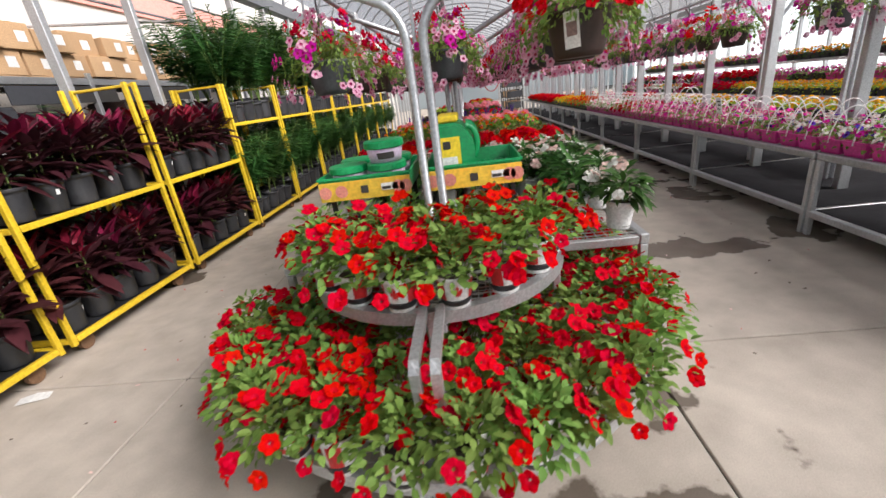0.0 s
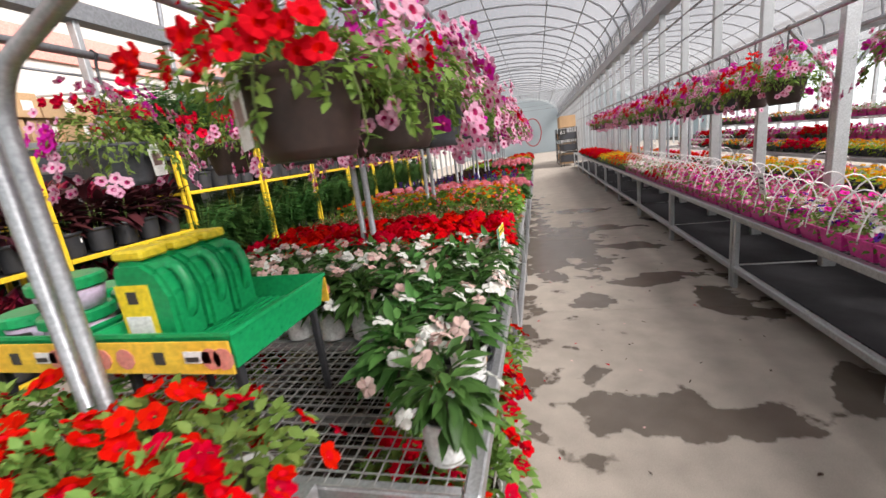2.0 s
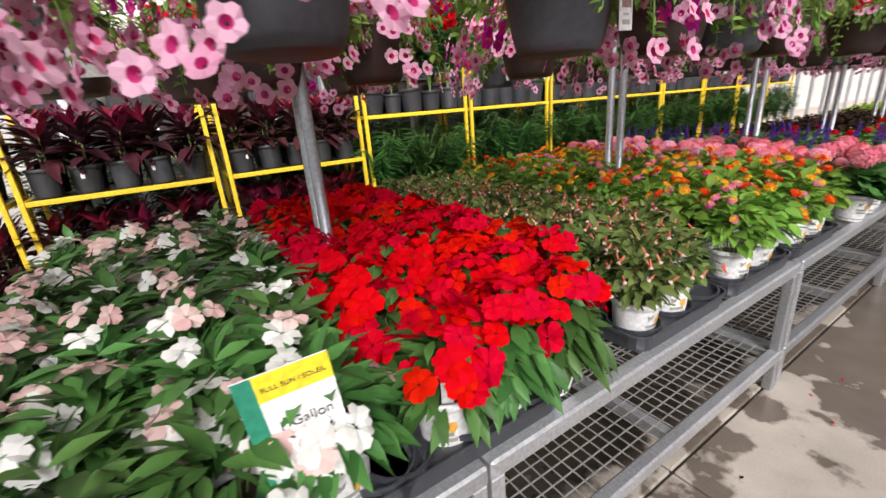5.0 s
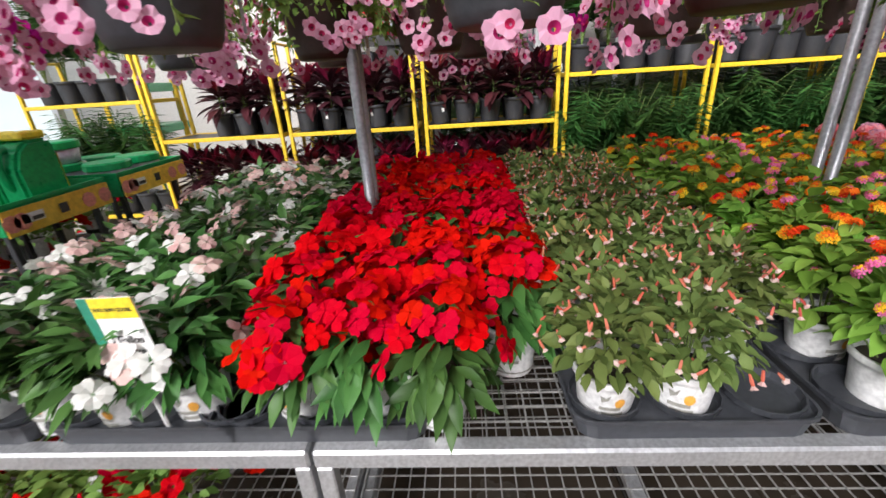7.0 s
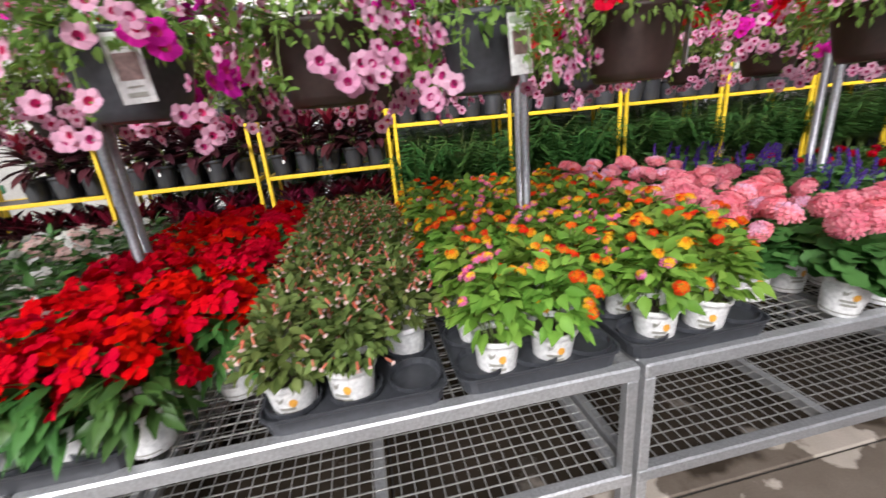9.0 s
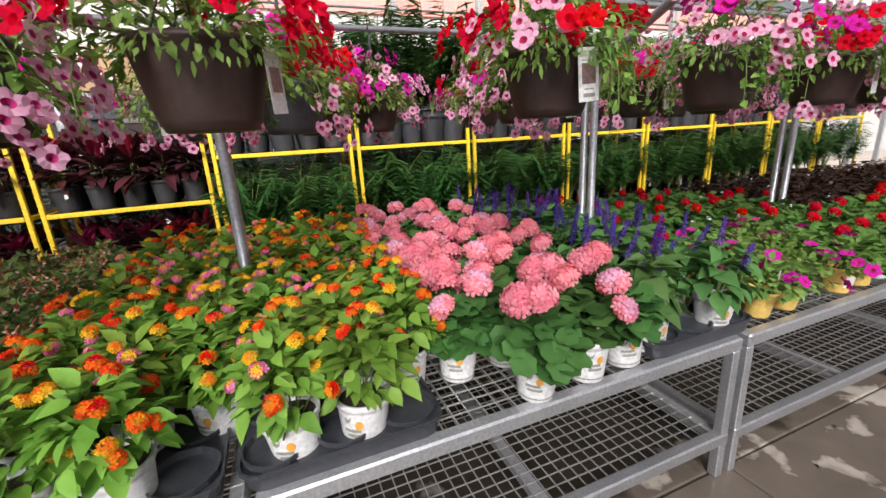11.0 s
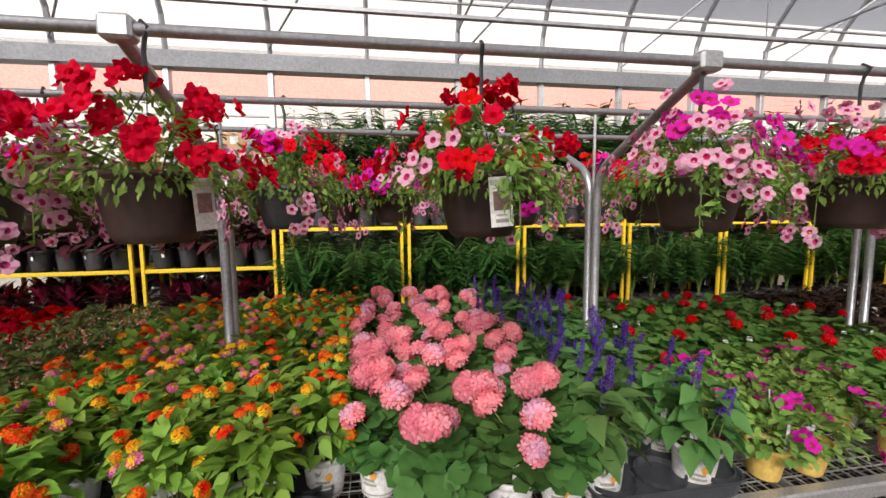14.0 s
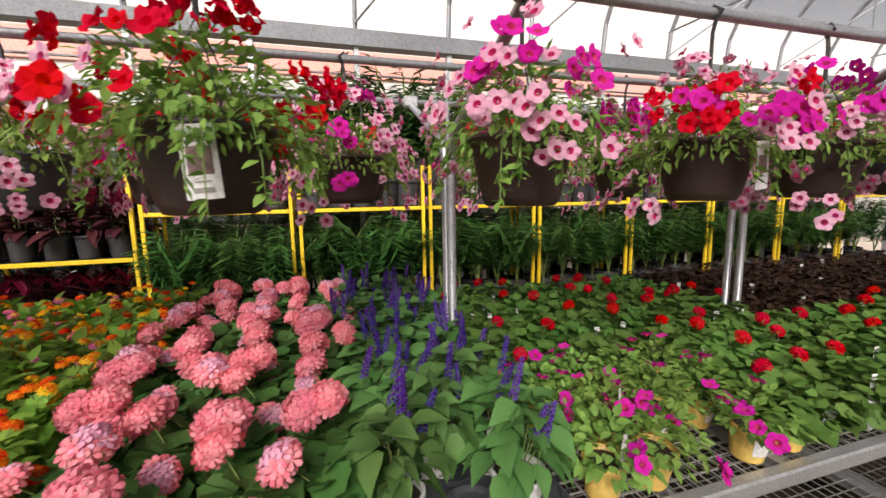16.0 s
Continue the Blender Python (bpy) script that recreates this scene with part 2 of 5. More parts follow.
L_SAL = plant_mat("salvia_leaf", (0.045, 0.125, 0.03), (0.13, 0.27, 0.075), 0.5, 0.25)
L_COL = plant_mat("coleus_leaf", (0.018, 0.008, 0.006), (0.07, 0.035, 0.02), 0.5, 0.15)
L_LIME = plant_mat("lime_leaf", (0.25, 0.42, 0.02), (0.42, 0.6, 0.06), 0.5, 0.35)
L_COR = plant_mat("cordyline_leaf", (0.018, 0.006, 0.008), (0.075, 0.02, 0.025), 0.28, 0.12)
L_CORR = plant_mat("cordyline_young_leaf", (0.13, 0.007, 0.02), (0.26, 0.016, 0.045), 0.3, 0.2)
L_PALM = plant_mat("palm_leaf", (0.014, 0.05, 0.012), (0.06, 0.145, 0.032), 0.35, 0.2)
P_RED = plant_mat("red_petal", (0.48, 0.0012, 0.007), (0.68, 0.002, 0.012), 0.5, 0.25, 0.01, 0.15)
P_CRIM = plant_mat("crimson_petal", (0.48, 0.003, 0.017), (0.70, 0.008, 0.034), 0.5, 0.25, 0.01, 0.2)
P_BLUSH = plant_mat("blush_petal", (0.72, 0.40, 0.38), (0.82, 0.66, 0.60), 0.5, 0.3, 0.01, 0.1)
P_PINK = plant_mat("pink_petal", (0.68, 0.28, 0.44), (0.82, 0.5, 0.62), 0.5, 0.3, 0.01, 0.15)
P_EYE = plant_mat("dark_pink_eye", (0.42, 0.01, 0.10), (0.55, 0.03, 0.16), 0.5, 0.2)
P_MAG = plant_mat("magenta_petal", (0.50, 0.008, 0.27), (0.72, 0.03, 0.42), 0.5, 0.3, 0.02, 0.2)
P_ROSE = plant_mat("rose_petal", (0.72, 0.08, 0.30), (0.85, 0.25, 0.48), 0.5, 0.3, 0.02, 0.2)
P_GER = plant_mat("salmon_petal", (0.80, 0.12, 0.20), (0.90, 0.42, 0.45), 0.5, 0.3, 0.01, 0.15)
P_OR = plant_mat("orange_petal", (0.80, 0.11, 0.01), (0.85, 0.26, 0.015), 0.5, 0.25, 0.03, 0.1)
P_VERM = plant_mat("vermilion_petal", (0.72, 0.035, 0.008), (0.82, 0.09, 0.012), 0.5, 0.25, 0.02, 0.1)
P_YEL = plant_mat("golden_petal", (0.85, 0.40, 0.015), (0.88, 0.58, 0.03), 0.5, 0.25, 0.02, 0.1)
P_PUR = plant_mat("violet_petal", (0.06, 0.02, 0.28), (0.13, 0.05, 0.45), 0.5, 0.2)
P_CORAL = plant_mat("coral_petal", (0.62, 0.10, 0.06), (0.75, 0.28, 0.18), 0.5, 0.25)
P_WHITE = plant_mat("white_petal", (0.72, 0.72, 0.66), (0.86, 0.86, 0.82), 0.5, 0.3, 0.0, 0.1)
P_BLACK = plant_mat("plum_petal", (0.03, 0.004, 0.05), (0.07, 0.01, 0.11), 0.5, 0.2)


# ---- geometry helpers ----
class Geo:
    """Collects pieces of mesh: arrays of corners, faces and the material of each."""
    def __init__(self):
        self.v, self.f, self.m, self.n = [], [], [], 0

    def add(self, tmpl, mt=None, mi=0):
        V, F = tmpl[0], tmpl[1]
        P = V if mt is None else V @ mt[:3, :3].T + mt[:3, 3]
        self.v.append(P)
        n = self.n
        if len(tmpl) > 2:
            for f, k in zip(F, tmpl[2]):
                self.f.append(tuple(i + n for i in f))
                self.m.append(k + mi)
        else:
            for f in F:
                self.f.append(tuple(i + n for i in f))
            self.m.extend([mi] * len(F))
        self.n += len(V)
        return self

    def mesh(self, name, mats, smooth=False):
        me = bpy.data.meshes.new(name)
        me.from_pydata(np.concatenate(self.v).tolist(), [], self.f)
        for k in mats:
            me.materials.append(k)
        me.polygons.foreach_set("material_index", self.m)
        if smooth:
            me.polygons.foreach_set("use_smooth", [True] * len(self.f))
        me.update()
        return me


def rot(az=0, el=0, roll=0, s=1.0, p=(0, 0, 0)):
    """The transform of a leaf or bloom: local Y points out along az (degrees), raised by el, rolled about itself."""
    m = Matrix.LocRotScale(Vector(p), (Matrix.Rotation(radians(az - 90), 3, "Z") @ Matrix.Rotation(radians(el), 3, "X") @ Matrix.Rotation(radians(roll), 3, "Y")).to_quaternion(), Vector((s, s, s)))
    return np.array(m)


def part(name, geo, mats, parent, label="", smooth=False, at=None):
    data = geo if isinstance(geo, bpy.types.Mesh) else geo.mesh(name, mats if isinstance(mats, (list, tuple)) else [mats], smooth)
    ob = new(name, data)
    ob.parent = parent
    if at is not None:
        ob.matrix_basis = at
    return tagged(ob, label)


def thing(name, label, category, m=None, group="", kind=""):
    ob = new(name)
    ob.empty_display_size = 0.05
    if m is not None:
        ob.matrix_basis = m
    return tagged(ob, label, category, group, kind)


def solid(name, geo, mats, label, category, group="", kind="", smooth=False):
    return tagged(new(name, geo.mesh(name, mats if isinstance(mats, (list, tuple)) else [mats], smooth)), label, category, group, kind)


BOXF = [(0, 3, 2, 1), (4, 5, 6, 7), (0, 1, 5, 4), (1, 2, 6, 5), (2, 3, 7, 6), (3, 0, 4, 7)]


def boxt(x0, x1, y0, y1, z0, z1):
    return np.array([(x0, y0, z0), (x1, y0, z0), (x1, y1, z0), (x0, y1, z0), (x0, y0, z1), (x1, y0, z1), (x1, y1, z1), (x0, y1, z1)], float), BOXF


def bevbox(x0, x1, y0, y1, z0, z1, b=0.004):
    """A box with bevelled edges."""
    bm = bmesh.new()
    bmesh.ops.create_cube(bm, size=1)
    for v in bm.verts:
        v.co = ((x0 + x1) / 2 + v.co.x * (x1 - x0), (y0 + y1) / 2 + v.co.y * (y1 - y0), (z0 + z1) / 2 + v.co.z * (z1 - z0))
    bmesh.ops.bevel(bm, geom=bm.edges[:], offset=b, segments=1, affect="EDGES")
    bm.verts.index_update()
    out = np.array([v.co[:] for v in bm.verts]), [tuple(v.index for v in f.verts) for f in bm.faces]
    bm.free()
    return out


def tubet(pts, r, segs=8, cap=True):
    """A tube along a line of points."""
    pts = [Vector(p) for p in pts]
    V, F, up = [], [], None
    for i, p in enumerate(pts):
        d = (pts[min(i + 1, len(pts) - 1)] - pts[max(i - 1, 0)]).normalized()
        if up is None or abs(up.dot(d)) > 0.95:
            up = Vector((0, 0, 1)) if abs(d.z) < 0.9 else Vector((1, 0, 0))
        a = d.cross(up).normalized()
        c = a.cross(d).normalized()
        up = c
        for k in range(segs):
            t = 2 * math.pi * (k + 0.5) / segs
            V.append(p + r * (math.cos(t) * a + math.sin(t) * c))
    for i in range(len(pts) - 1):
        for k in range(segs):
            k2 = (k + 1) % segs
            F.append((i * segs + k, i * segs + k2, (i + 1) * segs + k2, (i + 1) * segs + k))
    if cap:
        F.append(tuple(range(segs)))
        F.append(tuple(range((len(pts) - 1) * segs, len(pts) * segs))[::-1])
    return np.array([v[:] for v in V]), F


def lathe(profile, segs=20):
    """A turned shape from (radius, height) pairs, first to last."""
    V = [(r * math.cos(2 * math.pi * k / segs), r * math.sin(2 * math.pi * k / segs), z) for r, z in profile for k in range(segs)]
    F = [(i * segs + k, i * segs + (k + 1) % segs, (i + 1) * segs + (k + 1) % segs, (i + 1) * segs + k) for i in range(len(profile) - 1) for k in range(segs)]
    F.append(tuple(range(segs))[::-1])
    return np.array(V, float), F


def disc(r, z, segs=20):
    return np.array([(r * math.cos(2 * math.pi * k / segs), r * math.sin(2 * math.pi * k / segs), z) for k in range(segs)], float), [tuple(range(segs))]


def wrap(poly, r0, r1, z0, z1, lift=0.0015):
    """A flat outline (angle in radians, height 0..1) laid round a tapered pot."""
    V = []
    for a, h in poly:
        r = r0 + (r1 - r0) * h + lift
        V.append((r * math.cos(a), r * math.sin(a), z0 + (z1 - z0) * h))
    return np.array(V, float), [tuple(range(len(V)))]


def patch(a0, a1, h0, h1, r0, r1, z0, z1, n=4, lift=0.0015):
    V, F = [], []
    for i in range(n + 1):
        a = a0 + (a1 - a0) * i / n
        for h in (h0, h1):
            r = r0 + (r1 - r0) * h + lift
            V.append((r * math.cos(a), r * math.sin(a), z0 + (z1 - z0) * h))
    for i in range(n):
        F.append((2 * i, 2 * i + 2, 2 * i + 3, 2 * i + 1))
    return np.array(V, float), F


# ---- leaves and blooms ----
def leaft(L, W, widths=(0.12, 0.85, 1.0, 0.62, 0.04), fold=0.18, droop=0.25):
    V, F = [], []
    n = len(widths)
    for i, w in enumerate(widths):
        s = i / (n - 1)
        for k in (-1, 0, 1):
            V.append((k * w * W / 2, s * L, abs(k) * fold * w * W - droop * L * s * s))
    for i in range(n - 1):
        for k in (0, 1):
            F.append((3 * i + k, 3 * i + k + 1, 3 * i + 4 + k, 3 * i + 3 + k))
    return np.array(V, float), F


def round_leaf(R, lobes=7):
    V = [(0, R * 0.5, -0.12 * R)]
    n = lobes * 2
    for k in range(n):
        t = -math.pi / 2 + 2 * math.pi * (k + 0.5) / n
        r = R * (1.0 if k % 2 else 0.86)
        V.append((r * math.cos(t), R * 0.5 + r * math.sin(t), 0.10 * R * math.sin(3 * t)))
    return np.array(V, float), [(0, 1 + k, 1 + (k + 1) % n) for k in range(n)]


def impatiens_bloom(R):
    """Five broad overlapping petals, notched at the tip, grooved and drooping outwards. Local Z is its front."""
    V, F = [], []
    rim = ((0.05, 0, 0.02), (0.42, -0.40, 0.10), (0.74, -0.50, 0.04), (0.97, -0.27, -0.10), (0.90, 0.0, -0.14), (0.99, 0.25, -0.08), (0.76, 0.50, 0.07), (0.42, 0.38, 0.14))
    for k in range(5):
        a = 2 * math.pi * k / 5
        c, s = math.cos(a), math.sin(a)
        n = len(V)
        size = (1.0, 0.9, 1.06, 0.95, 1.08)[k]
        for r, w, z in ((0.55, 0, 0.0), *rim):
            V.append((R * size * (r * c - w * s), R * size * (r * s + w * c), R * (z + 0.12 * ((k * 2) % 5 - 2) * r)))
        F += [(n, n + 1 + i, n + 1 + (i + 1) % 8) for i in range(8)]
    return np.array(V, float), F, [0] * len(F)


def petunia_bloom(R, ruffle=0.10):
    """A trumpet with a dark throat (second material) and a wavy rim."""
    V, F, M = [], [], []
    n = 15
    for j, (r, z) in enumerate(((0.12, -0.35), (0.38, 0.0), (1.0, 0.05))):
        for k in range(n):
            t = 2 * math.pi * k / n
            rr, zz = (r * (1.04 if k % 3 else 0.86), z + (-ruffle, ruffle, 0.3 * ruffle)[k % 3]) if j == 2 else (r, z)
            V.append((R * rr * math.cos(t), R * rr * math.sin(t), R * zz))
    for j in range(2):
        for k in range(n):
            F.append((j * n + k, j * n + (k + 1) % n, (j + 1) * n + (k + 1) % n, (j + 1) * n + k))
            M.append(1 if j < 1 else 0)
    return np.array(V, float), F, M


def floret(R, petals=5):
    V, F = [(0, 0, 0)], []
    for k in range(petals):
        a = 2 * math.pi * k / petals
        n = len(V)
        for da, r in ((-0.42, 0.75), (-0.15, 1.0), (0.2, 1.0), (0.45, 0.72)):
            V.append((R * r * math.cos(a + da), R * r * math.sin(a + da), R * 0.22))
        F.append((0, n, n + 1, n + 2, n + 3))
    return np.array(V, float), F


def facing(p, nrm, s=1.0, spin=0.0):
    q = Vector(nrm).to_track_quat("Z", "Y").to_matrix() @ Matrix.Rotation(spin, 3, "Z")
    return np.array(Matrix.LocRotScale(Vector(p), q.to_quaternion(), Vector((s, s, s))))


def bloom_ball(R, count, fl, rng, mats=2, flat=0.75, low=-0.5):
    """A head of florets, inner ones with the second material."""
    g = Geo()
    for i in range(count):
        z = low + (1 - low) * (i + 0.5) / count
        a = i * 2.399963 + rng.uniform(-0.2, 0.2)
        h = math.sqrt(max(0, 1 - z * z))
        nrm = (h * math.cos(a), h * math.sin(a), z)
        k = R * rng.uniform(0.82, 1.05)
        g.add(floret(fl * rng.uniform(0.8, 1.2)), facing((nrm[0] * k, nrm[1] * k, nrm[2] * k * flat), (nrm[0] + rng.uniform(-.3, .3), nrm[1] + rng.uniform(-.3, .3), nrm[2] + rng.uniform(-.2, .4)), 1, rng.uniform(0, 6)), 0 if i < count * 0.7 or mats < 2 else 1)
    g.add(tubet([(0, 0, -R * 1.8), (0, 0, 0)], 0.0022, 5, False), None, 2)
    return g


def salvia_spike(rng):
    g = Geo()
    g.add(tubet([(0, 0, -0.06), (0.004, 0, 0.16)], 0.002, 5), None, 2)
    for i in range(34):
        z = 0.02 + 0.14 * i / 34
        a = i * 2.4
        r = 0.012 * (1.15 - i / 40)
        g.add(floret(0.009, 4), facing((r * math.cos(a), r * math.sin(a), z), (math.cos(a), math.sin(a), 0.3)))
        g.add(leaft(0.017, 0.008, (0.5, 1, 0.5), 0.2, 0.3), rot(math.degrees(a), 25, 0, 1, (0, 0, z)), 1)
    return g


def fuchsia_bloom():
    """A narrow hanging tube with flared tips."""
    V, F, M = [], [], []
    rings = ((0.0025, 0), (0.004, -0.014), (0.003, -0.024), (0.009, -0.032))
    for r, z in rings:
        for k in range(5):
            V.append((r * math.cos(k * 1.2566), r * math.sin(k * 1.2566), z))
    for j in range(3):
        for k in range(5):
            F.append((j * 5 + k, j * 5 + (k + 1) % 5, j * 5 + 5 + (k + 1) % 5, j * 5 + 5 + k))
            M.append(1 if j == 2 else 0)
    return np.array(V, float), F, M


def dome_point(rng, r, h, z0, edge=1.0):
    a, t = rng.uniform(0, 2 * math.pi), math.sqrt(rng.random()) * edge
    return a, t, (r * t * math.cos(a), r * t * math.sin(a), z0 + h * (1 - t * t))


def canopy(rng, n, leaf, r, h, z0, up=55, down=-25, jitter=22, inner=0.35, size=(0.7, 1.15), g=None, mi=0):
    """Leaves over a dome, with some deeper in it."""
    g = g or Geo()
    for i in range(n):
        a, t, p = dome_point(rng, r, h, z0)
        k = rng.uniform(1 - inner, 1.02)
        p = (p[0] * k, p[1] * k, z0 + (p[2] - z0) * k - (0.03 if k < 0.8 else 0))
        g.add(leaf, rot(math.degrees(a) + rng.uniform(-60, 60) * (1.2 - t * 0.7), up + (down - up) * t + rng.uniform(-jitter, jitter), rng.uniform(-35, 35), rng.uniform(*size), p), mi)
    return g


def stems(g, rng, n, r, h, z0, mi=1):
    for i in range(n):
        a, t, p = dome_point(rng, r * 0.8, h * 0.85, z0)
        g.add(tubet([(p[0] * 0.15, p[1] * 0.15, z0 - 0.05), (p[0] * 0.6, p[1] * 0.6, (p[2] + z0) / 2), p], 0.0028, 4, False), None, mi)


def blooms_on(rng, n, r, h, z0, lift=0.012, spread=0.5, edge=1.0, size=(0.8, 1.15)):
    out = []
    for i in range(n):
        a, t, p = dome_point(rng, r, h, z0, edge)
        nrm = (math.cos(a) * t * 0.9 + rng.uniform(-spread, spread), math.sin(a) * t * 0.9 + rng.uniform(-spread, spread), 1.05 - 0.5 * t)
        q = Vector(nrm).normalized() * lift
        out.append(facing((p[0] + q.x, p[1] + q.y, p[2] + q.z), nrm, rng.uniform(*size), rng.uniform(0, 6.28)))
    return out

# ---- the large structure ----
BZ = 0.68                     # height of the bench tops
SEC = 1.86                    # length of a bench section
RIB = 1.22                    # spacing of roof ribs and columns
XL, XR, GZ = -4.65, 2.55, 3.52  # gutters of the bay walked through
Y0, Y1 = -8.5, 44.0

g = Geo().add(boxt(-14, 24, Y0, Y1, -0.15, -0.012))
floor = solid("floor", g, JOINT, "dirty bed under the concrete floor slabs", "floor", kind="structure")
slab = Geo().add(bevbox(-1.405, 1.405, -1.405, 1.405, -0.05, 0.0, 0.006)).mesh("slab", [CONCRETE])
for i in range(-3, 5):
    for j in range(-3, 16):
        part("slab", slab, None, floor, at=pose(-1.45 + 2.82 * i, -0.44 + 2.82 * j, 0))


def arch(x0, x1, z0, rise, n=18):
    return [(x0 + (x1 - x0) * (0.5 - 0.5 * math.cos(math.pi * i / n)), z0 + rise * math.sin(math.pi * i / n) ** 0.85) for i in range(n + 1)]


BAYS = ((XL, XR), (XR, XR + 7.2), (XR + 7.2, XR + 14.4))
RISE = 1.9
RIBY = [0.08 + RIB * k for k in range(-7, 34)]
for b, (x0, x1) in enumerate(BAYS):
    prof = arch(x0, x1, GZ + 0.1, RISE)
    V = [(x, y, z + 0.03) for y in (Y0, Y1) for x, z in prof]
    n = len(prof)
    g = Geo().add((np.array(V), [(i, i + 1, n + i + 1, n + i) for i in range(n - 1)]))
    solid("ceiling", g, FILM, "taut white poly film roof over steel hoops", "roof", kind="structure", smooth=True)
    roof = thing("roof_frame", "grey galvanised hoops, purlins and braces under the film roof", "roof frame", kind="structure")
    rib = Geo().add(tubet([(x, 0, z) for x, z in prof], 0.032, 6, False)).mesh("hoop", [FRAME])
    brace = Geo().add(tubet([(x0 + 0.05, 0, GZ + 0.2), (x0 + 1.25, RIB, GZ + 1.33)], 0.015, 5)).mesh("brace", [FRAME])
    for k, y in enumerate(RIBY):
        if b < 2:
            part("hoop", rib, None, roof, at=pose(0, y, 0))
        if b == 0 and k % 2 == 0:
            part("brace", brace, None, roof, at=pose(0, y, 0))
    pur = Geo().add(tubet([(0, Y0, 0), (0, Y1, 0)], 0.019, 5)).mesh("purlin", [FRAME])
    for i in (2, 4, 6, 9, 12, 14, 16):
        part("purlin", pur, None, roof, at=pose(prof[i][0], 0, prof[i][1] - 0.03))
    if b < 1:
        tie = Geo().add(tubet([(x0, 0, 0), (x1, 0, 0)], 0.016, 5)).mesh("tie_rod", [FRAME])
        for y in RIBY[10::4]:
            part("tie_rod", tie, None, roof, at=pose(0, y, GZ + 0.55))
for x in (XL, XR, XR + 7.2):
    gt = Geo()
    sec = [(-0.14, 0.1), (-0.10, -0.08), (0.10, -0.08), (0.14, 0.1), (0.13, 0.1), (0.095, -0.07), (-0.095, -0.07), (-0.13, 0.1)]
    V = [(x + a, y, GZ + c) for y in (Y0, Y1) for a, c in sec]
    gt.add((np.array(V), [(i, (i + 1) % 8, 8 + (i + 1) % 8, 8 + i) for i in range(8)]))
    gutter = solid("gutter", gt, FRAME, "grey folded steel gutter between two roof bays", "gutter", kind="structure")
    col = Geo().add(bevbox(-0.05, 0.05, -0.035, 0.035, 0.0, GZ - 0.08, 0.006)).mesh("column", [GALV])
    for k, y in enumerate(RIBY):
        if x != XL or (k % 1 == 0 and y < 30):
            part("column", col, None, gutter, at=pose(x, y, 0))
    # wires strung along the columns
for z in (2.75, 3.1):
    solid("cable", Geo().add(tubet([(XR - 0.06, Y0, z), (XR - 0.06, Y1, z)], 0.012, 5)), FRAME, "thin grey pipe strung along the columns", "pipe", kind="structure")
# long rails beyond the racks
for z in (2.95, 3.2):
    solid("cable", Geo().add(tubet([(XL - 0.3, Y0, z), (XL - 0.3, 30, z)], 0.016, 5)), FRAME, "thin grey rail under the gutter", "rail", kind="structure")

solid("wall_south", Geo().add(boxt(-14, 24, Y0 - 0.1, Y0, 0, 6.2)), SIDE, "pale translucent end wall of the greenhouse", "wall", kind="structure")
solid("wall_north", Geo().add(boxt(-14, 24, Y1, Y1 + 0.1, 0, 6.2)), SIDE, "pale translucent far end wall", "wall", kind="structure")
solid("wall_east", Geo().add(boxt(16.95, 17.05, Y0, Y1, 0, GZ + 0.3)), SIDE, "pale translucent side wall", "wall", kind="structure")
# neighbouring shop wall beyond the left columns
solid("wall_west", Geo().add(boxt(-8.6, -8.3, Y0, Y1, 0, 4.02)), RENDERW, "white rendered shop wall beyond the racks", "wall", kind="structure")
solid("trim", Geo().add(boxt(-8.62, -8.24, Y0, Y1, 4.02, 4.55)), PINKW, "salmon pink fascia band along the shop wall", "fascia", kind="structure")
solid("trim", Geo().add(boxt(-8.6, -8.28, Y0, Y1, 4.55, 6.3)), RENDERW, "white upper wall above the fascia", "wall", kind="structure")
solid("ceiling", Geo().add((np.array([(-8.3, Y0, 5.0), (XL, Y0, GZ + 0.12), (XL, Y1, GZ + 0.12), (-8.3, Y1, 5.0)]), [(0, 1, 2, 3)])), FILM, "white film lean-to roof by the shop wall", "roof", kind="structure")
for y in RIBY[3:24:2]:
    solid("outrigger", Geo().add(tubet([(XL, y, 2.9), (-8.3, y, 3.25)], 0.02, 6)), GALV, "thin galvanised tube from column to shop wall", "tube", "outriggers", kind="structure")

# ---- benches ----
def wire_panel(x0, x1, y0, y1, z, step=0.051, r=0.0021):
    g = Geo()
    n = int((x1 - x0) / step)
    for i in range(n + 1):
        x = x0 + (x1 - x0) * i / n
        g.add(boxt(x - r, x + r, y0, y1, z - r, z + r))
    n = int((y1 - y0) / step)
    for i in range(n + 1):
        y = y0 + (y1 - y0) * i / n
        g.add(boxt(x0, x1, y - r, y + r, z + r, z + 3 * r))
    return g


